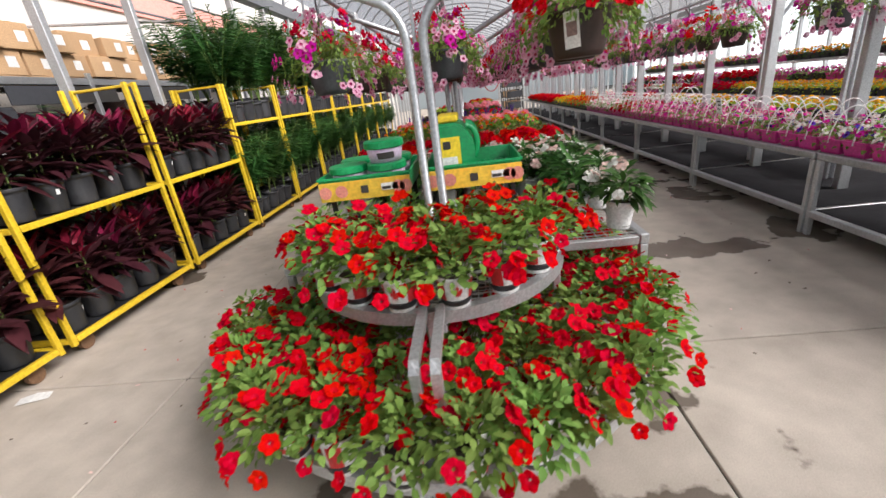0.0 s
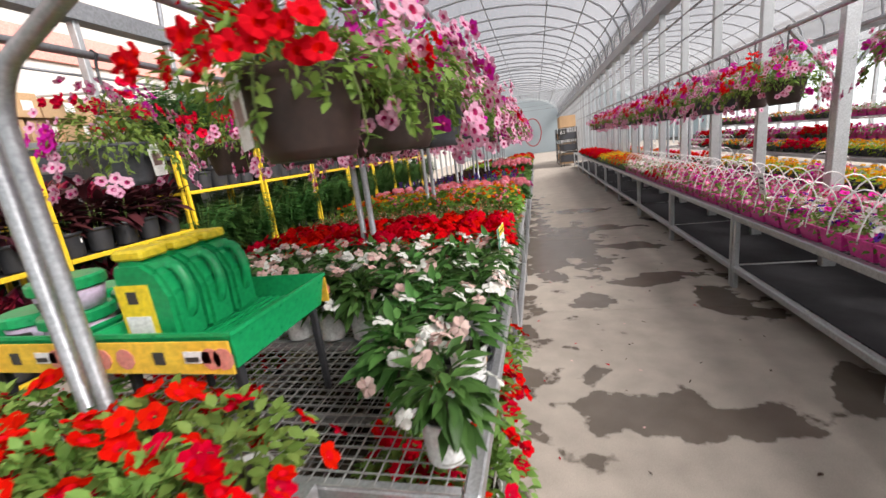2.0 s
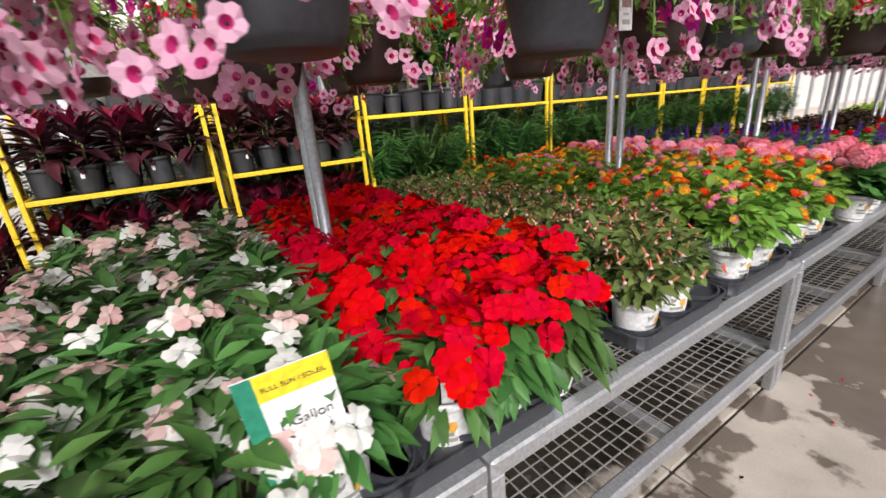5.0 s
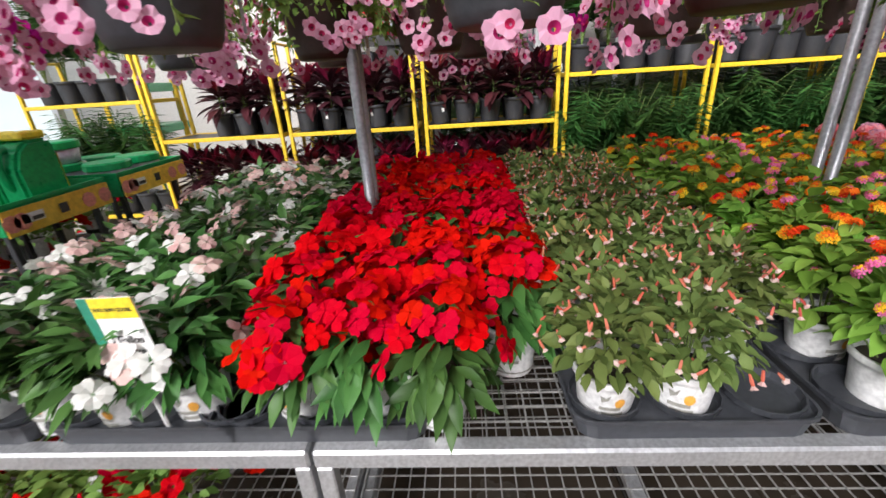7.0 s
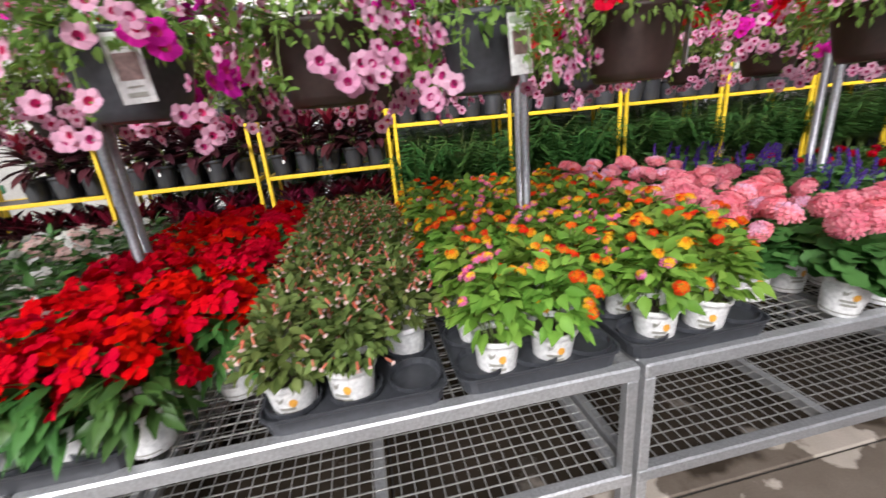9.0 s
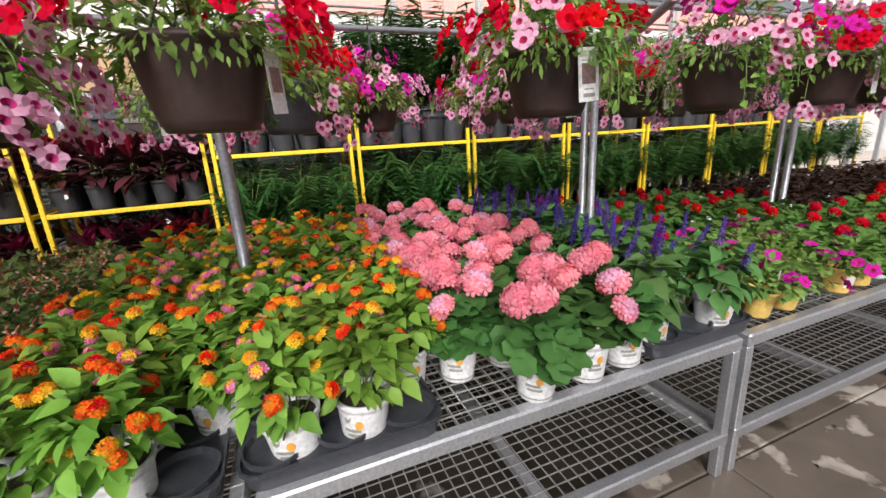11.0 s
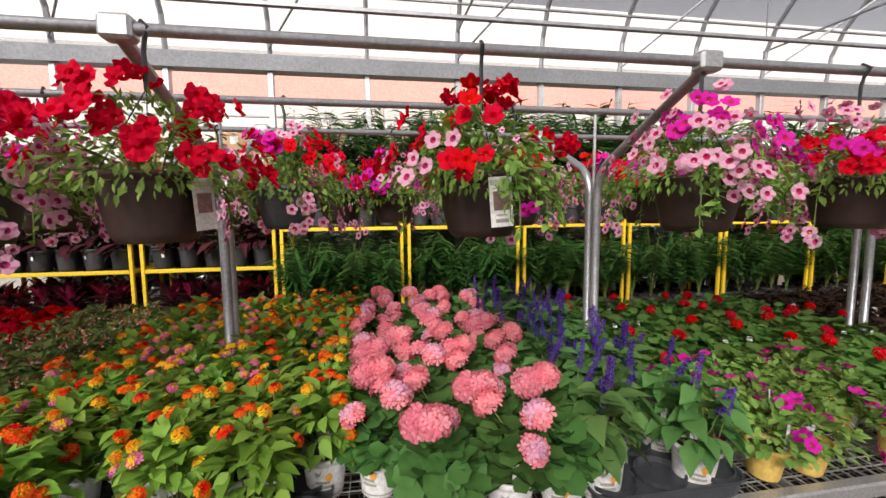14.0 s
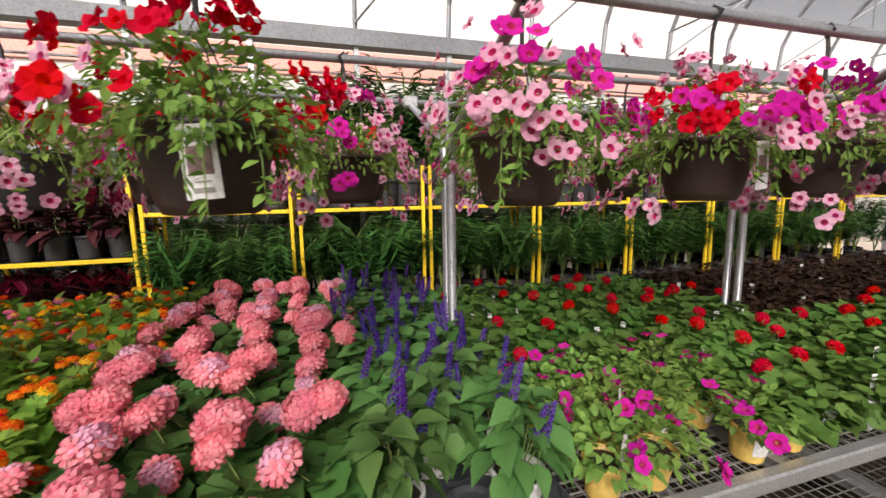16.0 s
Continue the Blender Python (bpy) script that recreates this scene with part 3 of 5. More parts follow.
def bench(w, zl, label, m, liner=False):
    """A two-shelf bench section; its front edge is local x=0 and it runs to -w."""
    b = thing("bench", label, "bench", m, "display benches")
    L = SEC - 0.02
    rail = Geo().add(bevbox(-0.05, 0, 0, L, -0.045, 0.012, 0.007)).mesh("rail", [GALV])
    end = Geo().add(bevbox(-w + 0.052, -0.052, -0.02, 0.025, -0.045, 0.004, 0.005)).mesh("end_rail", [GALV])
    leg = Geo().add(bevbox(-0.046, -0.004, -0.021, 0.021, 0, BZ - 0.047, 0.004)).mesh("leg", [GALV])
    for z in (BZ, zl):
        part("rail", rail, None, b, at=pose(0, 0, z))
        part("rail", rail, None, b, at=pose(-w + 0.05, 0, z))
        for y in (0.021, L / 2, L - 0.026):
            part("cross_bar", end, None, b, at=pose(0, y, z - 0.004))
        part("wire_mesh", wire_panel(-w + 0.05, -0.05, 0.01, L - 0.01, z), WIRE, b, "bright galvanised square wire mesh")
    if liner:
        part("shelf_liner", Geo().add(boxt(-w + 0.055, -0.055, 0.02, L - 0.02, zl + 0.008, zl + 0.012)), CLOTH, b, "black ground cloth on the lower shelf")
    for x in (0, -w + 0.05):
        for y in (0.023, L - 0.023):
            part("leg", leg, None, b, at=pose(x, y, 0))
    return b


ZL = 0.22
BW = 2.03
bench_a = bench(BW, ZL, "galvanised steel display bench with two wire mesh shelves", pose(0, -1.84, 0))
for k in range(0, 8):
    copy_thing(bench_a, pose(0, 0.01 + SEC * k + (0.02 if k > 1 else 0), 0))
bench_r = bench(1.75, 0.2, "long galvanised bench with an empty mesh lower shelf", pose(1.88 + 1.75, -5.99, 0), True)
for k in range(1, 13):
    copy_thing(bench_r, pose(1.88 + 1.75, -5.99 + SEC * k, 0))
bench_f = bench(1.75, 0.2, "galvanised bench across the next walkway", pose(6.6, -2.25, 0))
for k in range(1, 9):
    copy_thing(bench_f, pose(6.6, -2.25 + SEC * k, 0))


XC = -1.13


def half_round(r, z, yc, label):
    """Half-round end of the bench with a curved steel rim and a mesh top."""
    t = thing("round_bench_end", label, "bench", pose(XC, yc, 0))
    rim = Geo()
    n = 28
    V = []
    for i in range(n + 1):
        a = math.pi + math.pi * i / n
        for rr, zz in ((r - 0.045, -0.045), (r, -0.045), (r, 0.012), (r - 0.045, 0.012)):
            V.append((rr * math.cos(a), rr * math.sin(a), zz + z))
    rim.add((np.array(V), [(4 * i + k, 4 * i + (k + 1) % 4, 4 * i + 4 + (k + 1) % 4, 4 * i + 4 + k) for i in range(n) for k in range(4)]))
    part("rim", rim, GALV, t, "curved galvanised rim")
    me = Geo()
    s, w = 0.051, 0.0021
    k = int(r / s)
    for i in range(-k, k + 1):
        y = -math.sqrt(max(0, (r - 0.03) ** 2 - (i * s) ** 2))
        me.add(boxt(i * s - w, i * s + w, y, 0, z - w, z + w))
    for i in range(0, k + 1):
        x = math.sqrt(max(0, (r - 0.03) ** 2 - (i * s) ** 2))
        me.add(boxt(-x, x, -i * s - w, -i * s + w, z + w, z + 3 * w))
    part("wire_mesh", me, WIRE, t)
    for a in (200, 270, 340):
        x, y = (r - 0.03) * math.cos(radians(a)), (r - 0.03) * math.sin(radians(a))
        part("leg", Geo().add(bevbox(x - 0.018, x + 0.018, y - 0.018, y + 0.018, 0, z - 0.045, 0.004)), GALV, t)
    for dx in (-0.045, 0.045):
        part("channel", Geo().add(bevbox(dx - 0.02, dx + 0.02, -r, 0, z - 0.09, z - 0.047, 0.004)), GALV, t)
    return t


half_round(0.66, BZ + 0.015, -1.85, "half-round upper bench end with steel rim")
half_round(1.08, ZL + 0.05, -1.85, "wide half-round lower bench end with steel rim")
# two bent channels from the upper rim down to the lower tier
for dx in (-0.02, 0.05):
    pts = [(XC + dx, -2.5, BZ + 0.04), (XC + dx, -2.84, BZ + 0.033), (XC + dx, -2.862, BZ + 0.015), (XC + dx, -2.83, ZL + 0.02)]
    solid("bent_channel", Geo().add(tubet(pts, 0.024, 4)), GALV, "bent galvanised channel stepping down the bench end", "rail", "bent channels")


# ---- hanging frames over the benches ----
def pipe_frame(m, label="two bent galvanised pipes forming a hanging frame"):
    f = thing("basket_stand", label, "basket stand", m, "basket stands")
    for s in (-1, 1):
        pts = [(s * 0.038, 0, 0), (s * 0.038, 0, 1.74)]
        for i in range(1, 7):
            a = radians(i * 9.5)
            pts.append((s * (0.038 + 0.2 * (1 - math.cos(a))), 0, 1.74 + 0.2 * math.sin(a)))
        pts.append((s * 0.76, 0, 2.185))
        part("bent_pipe", Geo().add(tubet(pts, 0.022, 8)), PIPE, f, smooth=True)
    part("stub", Geo().add(tubet([(0, 0, 1.74), (0, 0, 2.185)], 0.008, 6)), PIPE, f)
    for x in (-0.76, 0.76):
        part("clamp", Geo().add(bevbox(x - 0.03, x + 0.03, -0.045, 0.045, 2.165, 2.235, 0.01)), GALV, f)
    return f


pf = pipe_frame(pose(-1.10, -1.90, 0))
for k in range(0, 8):
    copy_thing(pf, pose(-BW / 2, (0.0, 1.86, 3.76, 5.62, 7.48, 9.34, 11.2, 13.06)[k], 0))
for x in (-0.255, -1.015, -1.775):
    solid("basket_pipe", Geo().add(tubet([(x, -2.0, 2.2), (x, 14.6, 2.2)], 0.018, 8)), PIPE, "long galvanised pipe carrying hanging baskets", "pipe", "basket pipes", smooth=True)
for x in (2.3, 3.1):
    solid("basket_pipe", Geo().add(tubet([(x, -6, 2.2), (x, 20, 2.2)], 0.018, 8)), PIPE, "galvanised pipe over the far bench", "pipe", "basket pipes", smooth=True)
    for k in range(0, 18):
        if x > 3:
            q = thing("pipe_post", "slim paired galvanised posts behind the flowers", "post", pose(2.72, -5 + 1.22 * k + 0.55, 0), "pipe posts")
            for dx in (-0.03, 0.03):
                part("post", Geo().add(tubet([(dx, 0, 0), (dx, 0, 1.75), (dx * 13, 0, 2.2)], 0.024, 6)), PIPE, q)

wp = thing("water_pipe", "grey irrigation pipe hung on thin rods from the roof", "pipe", kind="structure")
part("pipe", Geo().add(tubet([(-1.2, Y0, 2.72), (-1.2, 30, 2.72)], 0.016, 6)), FRAME, wp)
for k in range(16):
    part("hanger_rod", Geo().add(tubet([(-1.2, -5 + 2.0 * k, 2.72), (-1.2, -5 + 2.0 * k, GZ + 0.09 + RISE)], 0.004, 4)), FRAME, wp)

# ---- pots, plants ----
def pot_shell(g, r0, r1, h, mi=0, lip=0.006):
    side = [(r0 + (r1 - r0) * k, h * k) for k in (0.03, 0.12, 0.8, 0.885)]
    rim = [(r1 + lip - 0.001, h * 0.895), (r1 + lip, h * 0.91), (r1 + lip, h * 0.985), (r1 + lip - 0.001, h), (r1 - 0.003, h), (r1 - 0.004, h * 0.985)]
    g.add(lathe([(r0 - 0.002, 0), *side, *rim, (r1 - 0.006, h * 0.86), (0.001, h * 0.86)], 20), None, mi)
    return g


MAPLE = [(0, 0), (0.04, 0.3), (0.32, 0.22), (0.28, 0.34), (0.62, 0.58), (0.52, 0.64), (0.58, 0.84), (0.38, 0.80), (0.34, 0.9), (0.14, 0.68), (0.2, 1.05), (0.1, 1.0), (0, 1.2)]


def white_pot(t, spin=0.0, full=True):
    r0, r1, h = 0.060, 0.078, 0.155
    p = part("pot", pot_shell(Geo(), r0, r1, h), WHITE, t, "white printed plastic pot", True)
    if not full:
        return
    part("soil", Geo().add(disc(r1 - 0.007, h * 0.88)), SOIL, t)
    dec = Geo()
    dec.add(wrap([(spin + 0.12 + 0.17 * math.cos(k), 0.60 + 0.10 * math.sin(k)) for k in np.linspace(0, 6.0, 10)], r0, r1, 0, h), None, 0)
    for z, a0, a1 in ((0.44, -0.52, 0.18), (0.33, -0.42, 0.3)):
        dec.add(patch(spin + a0, spin + a1, z, z + 0.07, r0, r1, 0, h), None, 1)
    dec.add(wrap([(spin - 0.45, 0.6), (spin - 0.25, 0.66), (spin - 0.18, 0.78), (spin - 0.32, 0.7), (spin - 0.5, 0.74)], r0, r1, 0, h), None, 1)
    dec.add(patch(spin - 1.5, spin + 1.3, 0.10, 0.135, r0, r1, 0, h, 10), None, 1)
    part("printed_motif", dec, [SUNNY, PRINT], p, "orange and grey printed motif")


def flag_pot(t, spin=0.0):
    r0, r1, h = 0.058, 0.076, 0.15
    p = part("pot", pot_shell(Geo(), r0, r1, h), WHITE, t, "white pot with red side panels", True)
    part("soil", Geo().add(disc(r1 - 0.007, h * 0.88)), SOIL, t)
    part("base", Geo().add(lathe([(r0 - 0.002, 0.0), (r0 + 0.0075, 0.04), (r0 + 0.0065, 0.045), (r0 - 0.004, 0.045)], 20)), BLACK, t, "black saucer base", True)
    dec = Geo()
    pts = [(x, y) for x, y in MAPLE] + [(-x, y) for x, y in MAPLE[-2:0:-1]]
    dec.add(wrap([(spin + x * 0.5, 0.36 + y * 0.36) for x, y in pts], r0, r1, 0, h))
    for a in (0.75, -1.6):
        dec.add(patch(spin + a, spin + a + 0.85, 0.31, 0.88, r0, r1, 0, h, 6))
    part("printed_motif", dec, REDP, p, "red maple leaf and red panels")


def plain_pot(t, mat, r0, r1, h, word, stripe=None):
    p = part("pot", pot_shell(Geo(), r0, r1, h), mat, t, word, True)
    p.data.materials.append(SOIL)
    for f in p.data.polygons[-21:-1]:
        f.material_index = 1
    if stripe:
        part("printed_motif", Geo().add(patch(-0.4, 0.9, 0.25, 0.75, r0, r1, 0, h, 6)), stripe, p)
    return p


def tag_stake(t, x, y, z, rng):
    part("plant_tag", Geo().add(bevbox(-0.001, 0.001, -0.014, 0.014, -0.09, 0.035, 0.0008), rot(90 + rng.uniform(-30, 30), 0, 0, 1, (x, y, z))), PAPER, t, "small white plant label")


LEAF = {
    "impatiens": leaft(0.095, 0.034, (0.1, 0.7, 1.0, 0.6, 0.03), 0.15, 0.28),
    "petunia": leaft(0.042, 0.026, (0.25, 1.0, 0.8, 0.1), 0.12, 0.2),
    "fuchsia": leaft(0.040, 0.022, (0.2, 1.0, 0.8, 0.08), 0.15, 0.2),
    "lantana": leaft(0.066, 0.040, (0.15, 0.95, 0.95, 0.55, 0.04), 0.16, 0.25),
    "geranium": round_leaf(0.036),
    "salvia": leaft(0.10, 0.064, (0.2, 1.0, 0.95, 0.5, 0.04), 0.14, 0.3),
    "coleus": leaft(0.06, 0.035, (0.15, 1.0, 0.9, 0.1), 0.15, 0.3),
    "small": leaft(0.042, 0.026, (0.35, 1.0, 0.1), 0.12, 0.2),
    "fine": leaft(0.035, 0.011, (0.35, 1.0, 0.1), 0.1, 0.15),
}
RNG = random.Random(5)
BALL = {"ger": bloom_ball(0.054, 66, 0.022, RNG).mesh("flower_head", [P_GER, P_GER, STEM]),
        "gerw": bloom_ball(0.046, 52, 0.021, RNG).mesh("flower_head", [P_GER, P_PINK, STEM]),
        "gerred": bloom_ball(0.030, 22, 0.016, RNG).mesh("flower_head", [P_RED, P_CRIM, STEM]),
        "lan_o": bloom_ball(0.0185, 20, 0.0088, RNG, 2, 0.6, 0).mesh("flower_head", [P_OR, P_RED, STEM]),
        "lan_r": bloom_ball(0.0185, 20, 0.0092, RNG, 2, 0.5, 0.1).mesh("flower_head", [P_VERM, P_OR, STEM]),
        "lan_y": bloom_ball(0.0185, 20, 0.0088, RNG, 2, 0.6, 0).mesh("flower_head", [P_YEL, P_OR, STEM]),
        "lan_p": bloom_ball(0.0175, 20, 0.0086, RNG, 2, 0.6, 0).mesh("flower_head", [P_ROSE, P_YEL, STEM]),
        "salvia": salvia_spike(RNG).mesh("flower_spike", [P_PUR, P_BLACK, STEM]),
        "imp_red": Geo().add(impatiens_bloom(0.040)).mesh("flower", [P_RED]),
        "imp_blush": Geo().add(impatiens_bloom(0.036)).mesh("flower", [P_BLUSH]),
        "imp_white": Geo().add(impatiens_bloom(0.036)).mesh("flower", [P_WHITE]),
        "pet_red": Geo().add(petunia_bloom(0.034)).mesh("flower", [P_RED, P_CRIM]),
        "pet_crim": Geo().add(petunia_bloom(0.029, 0.16)).mesh("flower", [P_CRIM, P_RED]),
        "pet_pink": Geo().add(petunia_bloom(0.0245, 0.12)).mesh("flower", [P_PINK, P_EYE]),
        "pet_mag": Geo().add(petunia_bloom(0.029)).mesh("flower", [P_MAG, P_EYE]),
        "pet_rose": Geo().add(petunia_bloom(0.028)).mesh("flower", [P_ROSE, P_WHITE]),
        "pet_white": Geo().add(petunia_bloom(0.026)).mesh("flower", [P_WHITE, P_BLUSH]),
        "pet_viol": Geo().add(petunia_bloom(0.028)).mesh("flower", [P_PUR, P_BLACK]),
        "fuchsia": Geo().add(fuchsia_bloom()).mesh("flower", [P_CORAL, P_BLUSH])}
TM = {}
for key, me in BALL.items():
    V = np.empty(len(me.vertices) * 3)
    me.vertices.foreach_get("co", V)
    TM[key] = (V.reshape(-1, 3), [tuple(p.vertices) for p in me.polygons], [p.material_index for p in me.polygons], list(me.materials))


def add_blooms(t, picks, split):
    """Blooms of a plant: each an object of its own, or all joined where they lie far back."""
    if split:
        for key, m in picks:
            part(BALL[key].name.split(".")[0], BALL[key], None, t, at=Matrix(m.tolist()))
        return
    g, mats = Geo(), []
    for key, m in picks:
        V, F, mi, ms = TM[key]
        ids = []
        for k in ms:
            if k not in mats:
                mats.append(k)
            ids.append(mats.index(k))
        g.add((V, F, [ids[i] for i in mi]), m)
    if picks:
        tagged(part("blossoms", g, mats, t), kind="stuff")


KINDS = {
    "impatiens_red": ("New Guinea impatiens with red blooms in a white pot", "impatiens_plant"),
    "impatiens_blush": ("New Guinea impatiens with pale pink blooms and long leaves", "impatiens_plant"),
    "petunia_red": ("red petunia spilling over a red and white pot", "petunia_plant"),
    "fuchsia": ("bushy fuchsia with thin hanging coral flowers", "fuchsia_plant"),
    "lantana": ("bright green lantana with orange and yellow flower clusters", "lantana_plant"),
    "lantana_pink": ("lantana with pink and golden flower clusters", "lantana_plant"),
    "geranium_pink": ("geranium with large salmon pink flower heads", "geranium_plant"),
    "geranium_red": ("leafy dark green geranium with few red heads", "geranium_plant"),
    "salvia": ("broad-leaved salvia with violet flower spikes", "salvia_plant"),
    "petunia_magenta": ("light green petunia with magenta blooms in a yellow pot", "petunia_plant"),
    "coleus": ("dark brown coleus with small crinkled leaves", "coleus_plant"),
    "lime": ("lime green foliage plant in a dark pot", "foliage_plant"),
}


def grow(kind, seed, split):
    rng = random.Random(seed * 101 + len(kind))
    label, name = KINDS[kind]
    t = thing(name, label, "potted plant", None, "plants on the benches")
    f = Geo()
    picks = []
    zp = 0.145
    if kind.startswith("impatiens"):
        white_pot(t, rng.uniform(-0.4, 0.4), split)
        stems(f, rng, 8, 0.13, 0.15, zp)
        red = kind.endswith("red")
        canopy(rng, 135, LEAF["impatiens"], 0.118 if red else 0.112, 0.15, zp + (0.02 if red else 0.05), 55, -38 if red else -18, 20, 0.4, (0.7, 1.2), f)
        part("foliage", f, [L_IMP, STEM], t, smooth=True)
        n = 30 if red else 9
        for m in blooms_on(rng, n, 0.15, 0.17, zp + 0.045, 0.024, 0.6, 1.0, (0.8, 1.15)):
            picks.append(("imp_red" if red else rng.choice(("imp_blush", "imp_blush", "imp_white")), m))
    elif kind == "petunia_red":
        flag_pot(t, rng.uniform(-0.5, 0.5))
        stems(f, rng, 16, 0.2, 0.13, zp)
        canopy(rng, 290, LEAF["petunia"], 0.205, 0.165, zp + 0.03, 60, -10, 30, 0.5, (0.6, 1.25), f)
        part("foliage", f, [L_PET, STEM], t, smooth=True)
        for m in blooms_on(rng, 19, 0.212, 0.18, zp + 0.01, 0.026, 0.6, 1.08, (0.85, 1.15)):
            picks.append(("pet_red", m))
    elif kind == "fuchsia":
        white_pot(t, rng.uniform(-0.4, 0.4), split)
        stems(f, rng, 14, 0.15, 0.16, zp)
        canopy(rng, 270, LEAF["fuchsia"], 0.14, 0.16, zp + 0.06, 55, -18, 34, 0.5, (0.75, 1.4), f)
        part("foliage", f, [L_FUC, STEM], t, smooth=True)
        split = False
        for m in blooms_on(rng, 34, 0.16, 0.16, zp + 0.055, 0.016, 0.3):
            m2 = m.copy()
            m2[:3, :3] = np.array(Euler((rng.uniform(-.7, .7), rng.uniform(-.7, .7), rng.uniform(0, 6))).to_matrix()) * 0.95
            picks.append(("fuchsia", m2))
    elif kind.startswith("lantana"):
        white_pot(t, rng.uniform(-0.4, 0.4), split)
        stems(f, rng, 12, 0.14, 0.16, zp)
        canopy(rng, 150, LEAF["lantana"], 0.128, 0.165, zp + 0.07, 45, -14, 26, 0.4, (0.65, 1.2), f)
        part("foliage", f, [L_LAN, STEM], t, smooth=True)
        keys = ("lan_p", "lan_p", "lan_y") if kind.endswith("pink") else ("lan_o", "lan_r", "lan_y", "lan_r", "lan_p", "lan_y")
        for m in blooms_on(rng, 10, 0.135, 0.175, zp + 0.08, 0.022, 0.25):
            picks.append((rng.choice(keys), m))
    elif kind == "geranium_pink":
        white_pot(t, rng.uniform(-0.4, 0.4), split)
        stems(f, rng, 10, 0.14, 0.16, zp)
        canopy(rng, 110, LEAF["geranium"], 0.14, 0.13, zp + 0.035, 35, -25, 25, 0.45, (0.75, 1.4), f)
        part("foliage", f, [L_GER, STEM], t, smooth=True)
        for m in blooms_on(rng, (2, 1, 2, 3)[seed % 4], 0.145, 0.13, zp + 0.09, 0.03, 0.3, 1.0, (0.75, 1.2)):
            picks.append((rng.choice(("ger", "gerw")), m))
    elif kind == "geranium_red":
        plain_pot(t, rng.choice((YPOT, WHITE)), 0.052, 0.068, 0.13, "printed plastic pot")
        canopy(rng, 120, LEAF["geranium"], 0.15, 0.13, zp - 0.03, 30, -40, 25, 0.45, (0.6, 1.2), f)
        part("foliage", f, [L_GER2, STEM], t, smooth=True)
        for m in blooms_on(rng, rng.choice((0, 0, 1, 1)), 0.12, 0.12, zp + 0.03, 0.02, 0.2):
            picks.append(("gerred", m))
    elif kind == "salvia":
        white_pot(t, rng.uniform(-0.4, 0.4), split)
        stems(f, rng, 7, 0.09, 0.2, zp)
        canopy(rng, 64, LEAF["salvia"], 0.105, 0.19, zp + 0.055, 30, -20, 20, 0.45, (0.6, 1.2), f)
        part("foliage", f, [L_SAL, STEM], t, smooth=True)
        for i in range(rng.choice((1, 2, 2, 3, 4))):
            a, q, p = dome_point(rng, 0.1, 0.16, zp + 0.07)
            picks.append(("salvia", rot(rng.uniform(0, 360), rng.uniform(-15, 15), rng.uniform(-15, 15), rng.uniform(0.65, 1.05), p)))
    elif kind == "petunia_magenta":
        plain_pot(t, YPOT, 0.05, 0.066, 0.125, "mustard yellow plastic pot", PAPER if seed % 2 else None)
        canopy(rng, 230, LEAF["petunia"], 0.155, 0.12, zp + 0.0, 55, -20, 32, 0.5, (0.6, 1.1), f)
        part("foliage", f, [L_PET, STEM], t, smooth=True)
        for m in blooms_on(rng, 5, 0.175, 0.13, zp + 0.0, 0.03, 0.6, 1.05):
            picks.append(("pet_mag", m))
    else:
        plain_pot(t, BLACK, 0.052, 0.068, 0.13, "black nursery pot")
        canopy(rng, 150, LEAF["coleus"], 0.15, 0.17, zp - 0.03, 40, -40, 25, 0.45, (0.6, 1.2), f)
        part("foliage", f, [L_COL if kind == "coleus" else L_LIME, STEM], t, smooth=True)
    if seed == 2:
        tag_stake(t, 0.05, rng.uniform(-0.04, 0.04), zp + 0.05, rng)
    add_blooms(t, picks, split)
    return t


STOCK = {}


def plant(kind, x, y, z, rng, split=False, tilt=5):
    """The next plant of a kind: one of four grown ones, turned about."""
    key = (kind, rng.randrange(4), split)
    m = pose(x, y, z, rng.uniform(-tilt, tilt), rng.uniform(-tilt, tilt), rng.uniform(0, 360) if not split else rng.uniform(-25, 25))
    if key not in STOCK:
        STOCK[key] = grow(kind, key[1], split)
        STOCK[key].matrix_basis = m
        return STOCK[key]
    return copy_thing(STOCK[key], m)


def tray_mesh(nx, ny, p):
    """A black carrying tray with round pockets and a rolled rim."""
    g = Geo()
    a, b = nx * p / 2, ny * p / 2
    out = []
    for cx, cy, s in ((a - 0.05, b - 0.05, 0), (-a + 0.05, b - 0.05, 90), (-a + 0.05, -b + 0.05, 180), (a - 0.05, -b + 0.05, 270)):
        for k in range(4):
            t = radians(s + k * 30)
            out.append((cx + 0.05 * math.cos(t), cy + 0.05 * math.sin(t)))
    n = len(out)
    V, F = [], []
    for s, z in ((0.94, 0.004), (0.97, 0.05), (1.0, 0.055), (1.0, 0.066), (0.975, 0.066), (0.965, 0.052)):
        V += [(x * s, y * s, z) for x, y in out]
    for j in range(5):
        F += [(j * n + k, j * n + (k + 1) % n, (j + 1) * n + (k + 1) % n, (j + 1) * n + k) for k in range(n)]
    F.append(tuple(range(5 * n, 6 * n)))
    F.append(tuple(range(n))[::-1])
    g.add((np.array(V, float), F))
    return g.mesh("tray_body", [TRAY])


TRAY23 = tray_mesh(2, 3, 0.19)
POCKET = Geo().add(lathe([(0.07, 0.053), (0.086, 0.058), (0.088, 0.075), (0.083, 0.075), (0.078, 0.053)], 16)).mesh("pocket", [TRAY])


